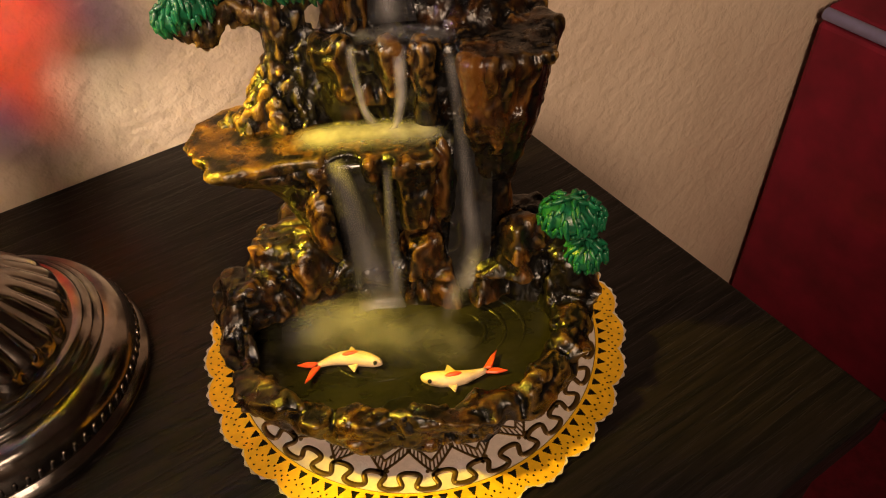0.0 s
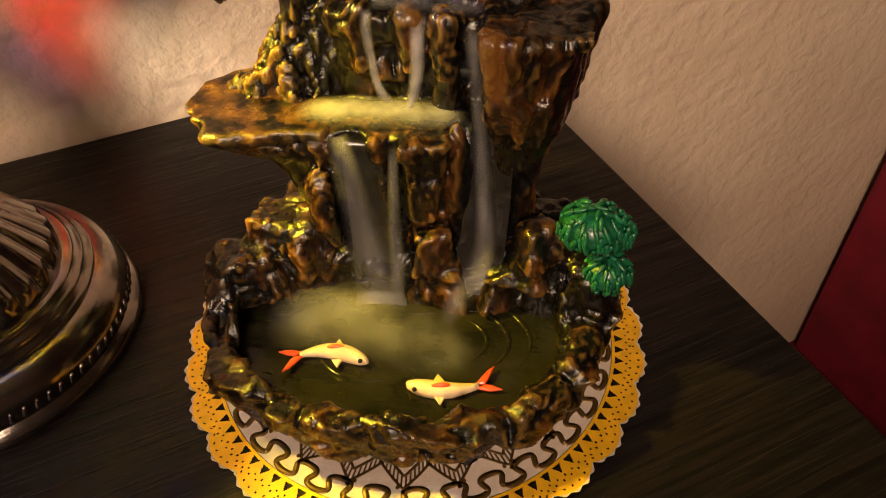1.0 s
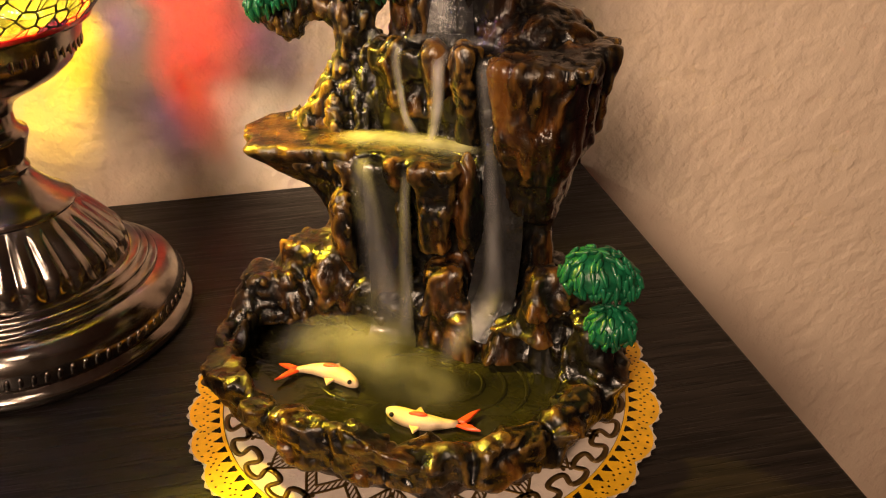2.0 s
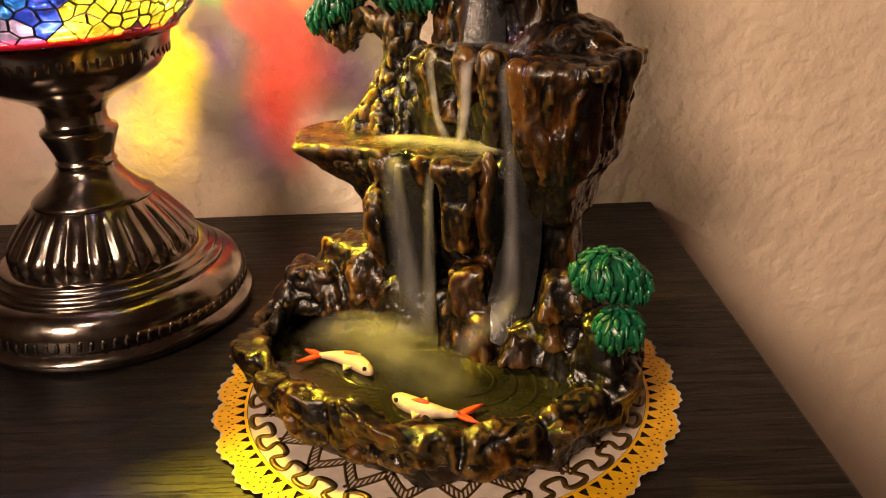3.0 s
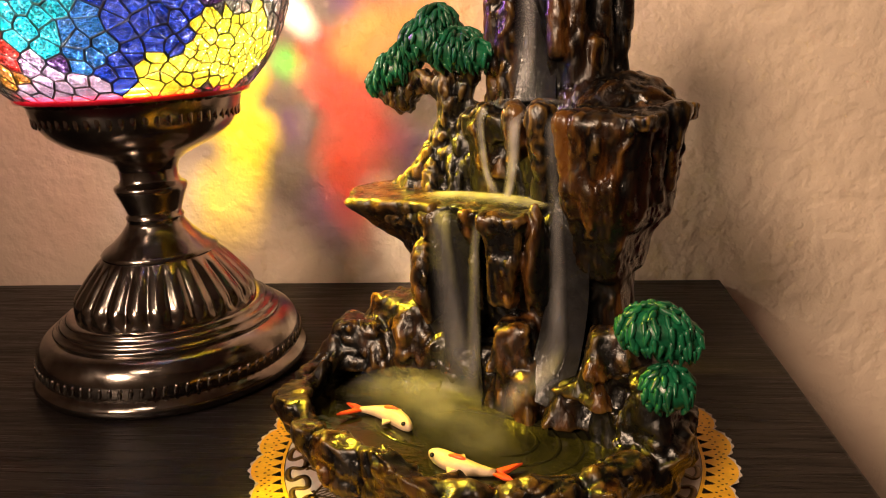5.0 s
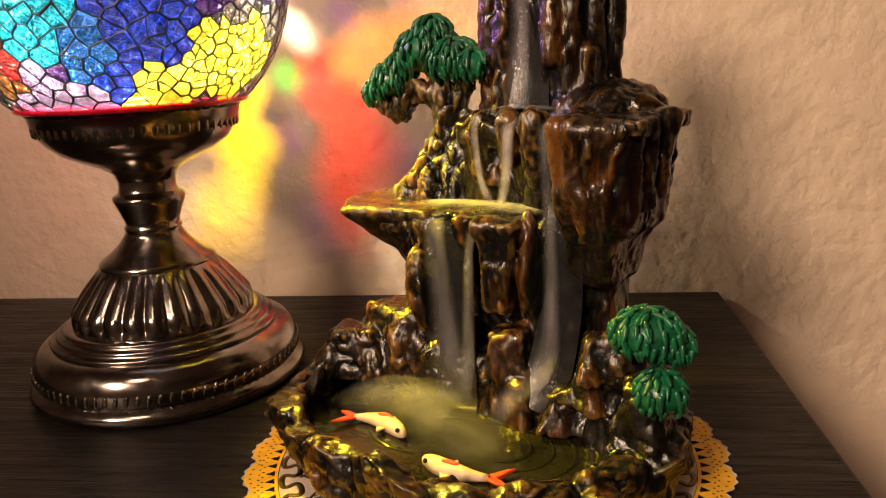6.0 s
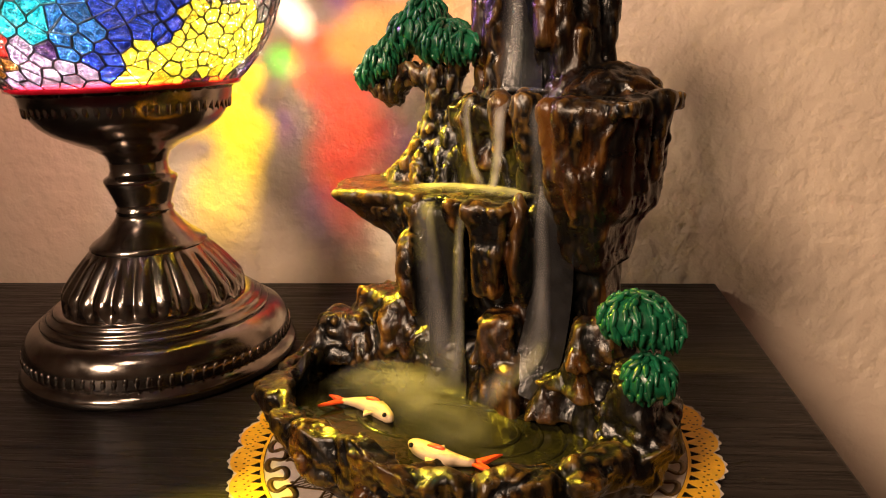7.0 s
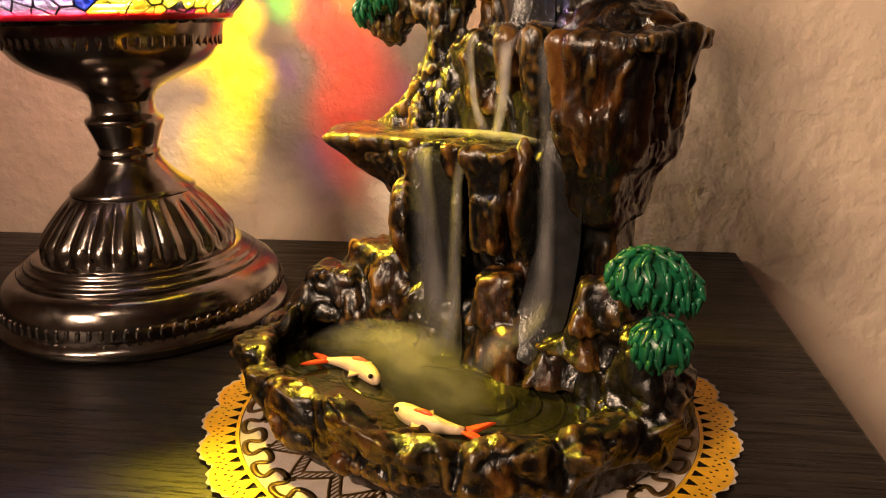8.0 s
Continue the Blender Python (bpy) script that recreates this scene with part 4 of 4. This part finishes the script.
# flowers and fields of colour: azimuth, elevation, reach in degrees
FIELDS = [("yellow", -31, -31, 12), ("yellow", -14, -28, 12), ("yellow", -50, -40, 11), ("yellow", -16, -39, 9), ("purple", -34, -6, 9), ("red", -112, -26, 12), ("purple", -118, -4, 14), ("orange", -112, -38, 7), ("lilac", -98, -42, 11), ("lilac", -80, -46, 8),
          ("teal", -88, -12, 16), ("teal", -78, 8, 14), ("pale_blue", -74, -24, 12), ("blue", -57, -15, 18), ("blue", -67, -36, 8), ("pale_blue", -51, 10, 15), ("clear", -8, -18, 7), ("clear", -24, -14, 5),
          ("purple", -8, -4, 10), ("white", -20, -12, 4), ("amber", 87, -19, 5.5), ("amber", 89, -29, 6.5), ("amber", 92, -38, 7), ("amber", 103, -43, 6), ("amber", 97, -29, 4.5), ("green", 75, -17, 4.0), ("white", 71, -5, 4),
          ("red", 66, -15, 4.5), ("red", 62, -22, 5.5), ("red", 63, -31, 6.0), ("red", 61, -39, 5.5), ("orange", 56, -8, 7), ("orange", 45, -4, 8), ("white", 43, -40, 9), ("white", 27, -36, 9),
          ("dim_red", 139, -21, 11), ("dim_red", 136, -33, 9), ("smoky", 116, -25, 11), ("clear", 25, -24, 17), ("clear", 114, -43, 7)]


def unit(az, el):
    a, e = radians(az), radians(el)
    return np.array([math.cos(e) * math.cos(a), math.cos(e) * math.sin(a), math.sin(e)])


FIELD_DIRS = np.array([unit(f[1], f[2]) for f in FIELDS])
FIELD_COS = np.array([f[3] for f in FIELDS])


def glass_of(d, rnd):
    ang = np.degrees(np.arccos(np.clip(FIELD_DIRS @ d, -1, 1))) / FIELD_COS
    i = int(np.argmin(ang))
    if ang[i] < 1.05:
        return FIELDS[i][0]
    return rnd.choice(("smoky", "smoky", "purple", "smoky", "smoky"))


def scatter(count):
    rnd = np.random.default_rng(11)
    i = np.arange(count) + 0.5
    z = 1 - 2 * i / count
    a = i * 2.399963
    s = np.sqrt(1 - z * z)
    p = np.stack([s * np.cos(a), s * np.sin(a), z], 1) + rnd.normal(0, 0.34 / math.sqrt(count), (count, 3)) * 2.0
    p /= np.linalg.norm(p, axis=1)[:, None]
    return p[(p[:, 2] > -0.75) & (p[:, 2] < 0.86)]


seeds = scatter(1350)
near_yellow = [i for i, d in enumerate(seeds) if d @ unit(-27, -33) > math.cos(radians(26))]
extra = seeds[near_yellow] + np.random.default_rng(5).normal(0, 0.05, (len(near_yellow), 3))
extra /= np.linalg.norm(extra, axis=1)[:, None]
seeds = np.concatenate([seeds, extra[(extra[:, 2] > -0.75)]])
rnd = random.Random(21)
tiles = []
grout_v, grout_f = [], []
for i, d in enumerate(seeds):
    e1 = np.cross(d, [0, 0, 1.0])
    e1 /= np.linalg.norm(e1)
    e2 = np.cross(d, e1)
    near = np.argsort(-(seeds @ d))[1:15]
    poly = [np.array(p) for p in ((-0.2, -0.2), (0.2, -0.2), (0.2, 0.2), (-0.2, 0.2))]
    for j in near:
        q = seeds[j] / (seeds[j] @ d)
        m = np.array([q @ e1, q @ e2]) / 2
        l = np.linalg.norm(m)
        n = m / max(l, 1e-9)
        out = []
        for a, b in zip(poly, poly[1:] + poly[:1]):
            fa, fb = a @ n - l, b @ n - l
            if fa <= 0:
                out.append(a)
            if (fa < 0) != (fb < 0):
                out.append(a + (b - a) * fa / (fa - fb))
        poly = out
        if len(poly) < 3:
            break
    clean = []
    for p in poly:
        if not clean or np.linalg.norm(p - clean[-1]) > 0.004:
            clean.append(p)
    if len(clean) < 3:
        continue
    c = sum(clean) / len(clean)
    size = np.mean([np.linalg.norm(p - c) for p in clean])
    if size > 0.16:
        continue
    gap = min(0.45, 0.0080 / size)
    inner = [p + (c - p) * gap for p in clean]
    put = lambda p, r: (d + e1 * p[0] + e2 * p[1]) / np.linalg.norm(d + e1 * p[0] + e2 * p[1]) * r
    b0 = len(grout_v)
    m = len(clean)
    grout_v += [put(p, GLOBE_R) for p in clean] + [put(p, GLOBE_R - 0.0004) for p in inner]
    grout_f += [(b0 + q, b0 + (q + 1) % m, b0 + m + (q + 1) % m, b0 + m + q) for q in range(m)]
    tiles.append((d, [put(p, GLOBE_R - 0.0004) for p in inner], put(c + (rnd.uniform(-0.01, 0.01), rnd.uniform(-0.01, 0.01)), GLOBE_R + 0.0012), glass_of(d, rnd)))
mesh_object("grout", grout_v, grout_f, GROUT, globe, "black grout lines", smooth=False)
front = unit(-60, -18)
tiles.sort(key=lambda t: -(t[0] @ front))
rest = {}
for i, (d, ring, mid, colour) in enumerate(tiles):
    m = len(ring)
    verts = ring + [np.array(p) * 0.45 + mid * 0.55 * np.linalg.norm(p) / np.linalg.norm(mid) * (1 + 0.006) for p in ring]
    faces = [(q, (q + 1) % m, m + (q + 1) % m, m + q) for q in range(m)] + [tuple(m + q for q in range(m))]
    if i < 300:
        mesh_object("glass_piece", verts, faces, GLASS[colour], globe, smooth=False)
    else:
        v, f = rest.setdefault(colour, ([], []))
        b = len(v)
        v += verts
        f += [tuple(b + q for q in g) for g in faces]
for colour, (v, f) in rest.items():
    tagged(mesh_object("glass_pieces", v, f, GLASS[colour], globe, colour.replace("_", " ") + " mosaic glass pieces", smooth=False), kind="stuff")
verts, faces = [], []
for i in range(96):
    a = 2 * math.pi * i / 96
    for j in range(8):
        b = 2 * math.pi * j / 8
        r = 0.0668 + 0.0026 * math.cos(b)
        verts.append((r * math.cos(a), r * math.sin(a), -0.0752 + 0.0026 * math.sin(b)))
for i in range(96):
    for j in range(8):
        faces.append((i * 8 + j, ((i + 1) % 96) * 8 + j, ((i + 1) % 96) * 8 + (j + 1) % 8, i * 8 + (j + 1) % 8))
mesh_object("bead_band", verts, faces, REDBEAD, globe, "red beaded band round the globe's foot")
# Added out-of-view cap; blocks bulb light that would escape upwards.
lathe("light_block_cap", [(0.0560, 0.3400), (0.0565, 0.3430), (0.0530, 0.3500), (0.0380, 0.3570), (0.0200, 0.3600), (0.0, 0.3605)], METAL, lamp, "added bronze cap out of view, blocking bulb light at the globe's top")
lathe("globe_seat", [(0.0600, 0.1868), (0.0625, 0.1868), (0.0650, 0.1830)], METAL, lamp)
tagged(lamp, "mosaic glass table lamp on an antique bronze foot, lit", "lamp")

# ---- the doily ----
doily = thing("paper_doily", 0.0015, 0.030, TABLE_Z + 0.0004, 8.0)


def rim_radius(a):
    return 0.1182 + 0.0046 * abs(math.sin(14 * a)) ** 0.7


bm = bmesh.new()
outer = [bm.verts.new((0.1070 * math.cos(a), 0.1070 * math.sin(a), 0.0)) for a in (2 * math.pi * i / 840 for i in range(840))]
bm.faces.new(outer)
ext = bmesh.ops.extrude_face_region(bm, geom=bm.faces[:])
for v in ext["geom"]:
    if isinstance(v, bmesh.types.BMVert):
        v.co.z += 0.0003
part("paper_sheet", bm, PAPER, doily, "cream paper sheet")

STEPS, RINGS = 1500, 40
R0 = 0.1062
verts, faces = [], []
for i in range(STEPS):
    a = 2 * math.pi * i / STEPS
    top = rim_radius(a)
    for j in range(RINGS + 1):
        r = R0 + (top - R0) * j / RINGS
        verts.append((r * math.cos(a), r * math.sin(a), 0.0006 + 0.0005 * (j / RINGS) ** 3))


def hole(a, r, top):
    f = (r - R0) / (top - R0)
    s = (14 * a / math.pi) % 1.0

    def dot(count, rr, size, shift=0.0):
        x = ((count * a / (2 * math.pi) + shift) % 1.0 - 0.5) * 2 * math.pi * r / count
        return x * x + (r - rr) ** 2 < size * size

    if dot(168, top - 0.0026, 0.00058) or dot(150, 0.1157, 0.00060) or dot(150, 0.1138, 0.00055, 0.5):
        return True
    x = ((92 * a / (2 * math.pi)) % 1.0 - 0.5) * 2
    return 0.1078 < r < 0.1124 and abs(x) < 0.66 * (0.1127 - r) / 0.0049


for i in range(STEPS):
    i2 = (i + 1) % STEPS
    a = 2 * math.pi * (i + 0.5) / STEPS
    top = rim_radius(a)
    for j in range(RINGS):
        r = R0 + (top - R0) * (j + 0.5) / RINGS
        if not hole(a, r, top):
            faces.append((i * (RINGS + 1) + j, i * (RINGS + 1) + j + 1, i2 * (RINGS + 1) + j + 1, i2 * (RINGS + 1) + j))
mesh_object("lace_rim", verts, faces, GOLD, doily, "gold pierced lace rim")
verts, faces = [], []
for i in range(STEPS):
    a = 2 * math.pi * i / STEPS
    top = rim_radius(a)
    for r, h in ((top + 0.00002, 0.0011), (top + 0.0010 + 0.0006 * math.sin(118 * a), 0.0013)):
        verts.append((r * math.cos(a), r * math.sin(a), h))
    k2 = 2 * ((i + 1) % STEPS)
    faces.append((2 * i, 2 * i + 1, k2 + 1, k2))
mesh_object("paper_edge", verts, faces, PAPER, doily, "frayed white paper edge")


def printed(name, line, width, mat, height=0.0005):
    """A raised printed line along a closed run of radius and angle."""
    p = np.array([(r * math.cos(a), r * math.sin(a)) for r, a in line])
    d = np.roll(p, -1, 0) - np.roll(p, 1, 0)
    d /= np.linalg.norm(d, axis=1)[:, None]
    n = np.stack([-d[:, 1], d[:, 0]], 1) * width / 2
    m = len(p)
    verts = [(*q, height) for q in p + n] + [(*q, height) for q in p - n]
    verts += [(*q, 0.00031) for q in p + n] + [(*q, 0.00031) for q in p - n]
    faces = []
    for i in range(m):
        j = (i + 1) % m
        faces += [(i, m + i, m + j, j), (2 * m + i, i, j, 2 * m + j), (m + i, 3 * m + i, 3 * m + j, m + j)]
    return mesh_object(name, verts, faces, mat, doily)


N = 34
printed("scroll_line", [(0.0998 + 0.0046 * math.cos(N * s), s + 0.95 / N * math.sin(2 * N * s)) for s in (2 * math.pi * i / 2040 for i in range(2040))], 0.0029, FOIL)
printed("ring_line", [(0.1064, s) for s in (2 * math.pi * i / 720 for i in range(720))], 0.0010, FOIL)
tri = lambda s, n: abs(((n * s / (2 * math.pi)) % 1.0) * 2 - 1)
TEETH = 23
for shift in (-0.0032, 0.0032):
    printed("zigzag_line", [(0.0795 + shift + 0.0125 * tri(s, TEETH), s) for s in (2 * math.pi * i / 1380 for i in range(1380))], 0.0013, FOIL)
verts, faces = [], []
for i in range(TEETH * 12):
    s = 2 * math.pi * (i + 0.5) / (TEETH * 12)
    r = 0.0795 + 0.0125 * tri(s, TEETH)
    for dr, ds in ((-0.0030, -0.0052), (0.0030, -0.0052), (0.0030, 0.0052), (-0.0030, 0.0052)):
        verts.append(((r + dr) * math.cos(s + ds), (r + dr) * math.sin(s + ds), 0.00048))
    faces.append((4 * i, 4 * i + 1, 4 * i + 2, 4 * i + 3))
tagged(mesh_object("ladder_print", verts, faces, FOIL, doily, smooth=False), kind="stuff")
# small printed petals between the teeth
verts, faces = [], []
for i in range(TEETH):
    for r0, off in ((0.0945, 0.0), (0.0795, 0.5)):
        s = 2 * math.pi * (i + off) / TEETH
        for da, dr in ((-0.028, 0.0), (0.0, 0.0022), (0.028, 0.0)):
            b0 = len(verts)
            for q in range(10):
                t = 2 * math.pi * q / 10
                rr, aa = r0 + dr + 0.0011 * math.sin(t), s + da + 0.011 * math.cos(t)
                verts.append((rr * math.cos(aa), rr * math.sin(aa), 0.00050))
            faces.append(tuple(range(b0, b0 + 10)))
tagged(mesh_object("petal_print", verts, faces, FOIL, doily, smooth=False), kind="stuff")
tagged(doily, "round cream paper doily with gold lace rim on the table", "doily")
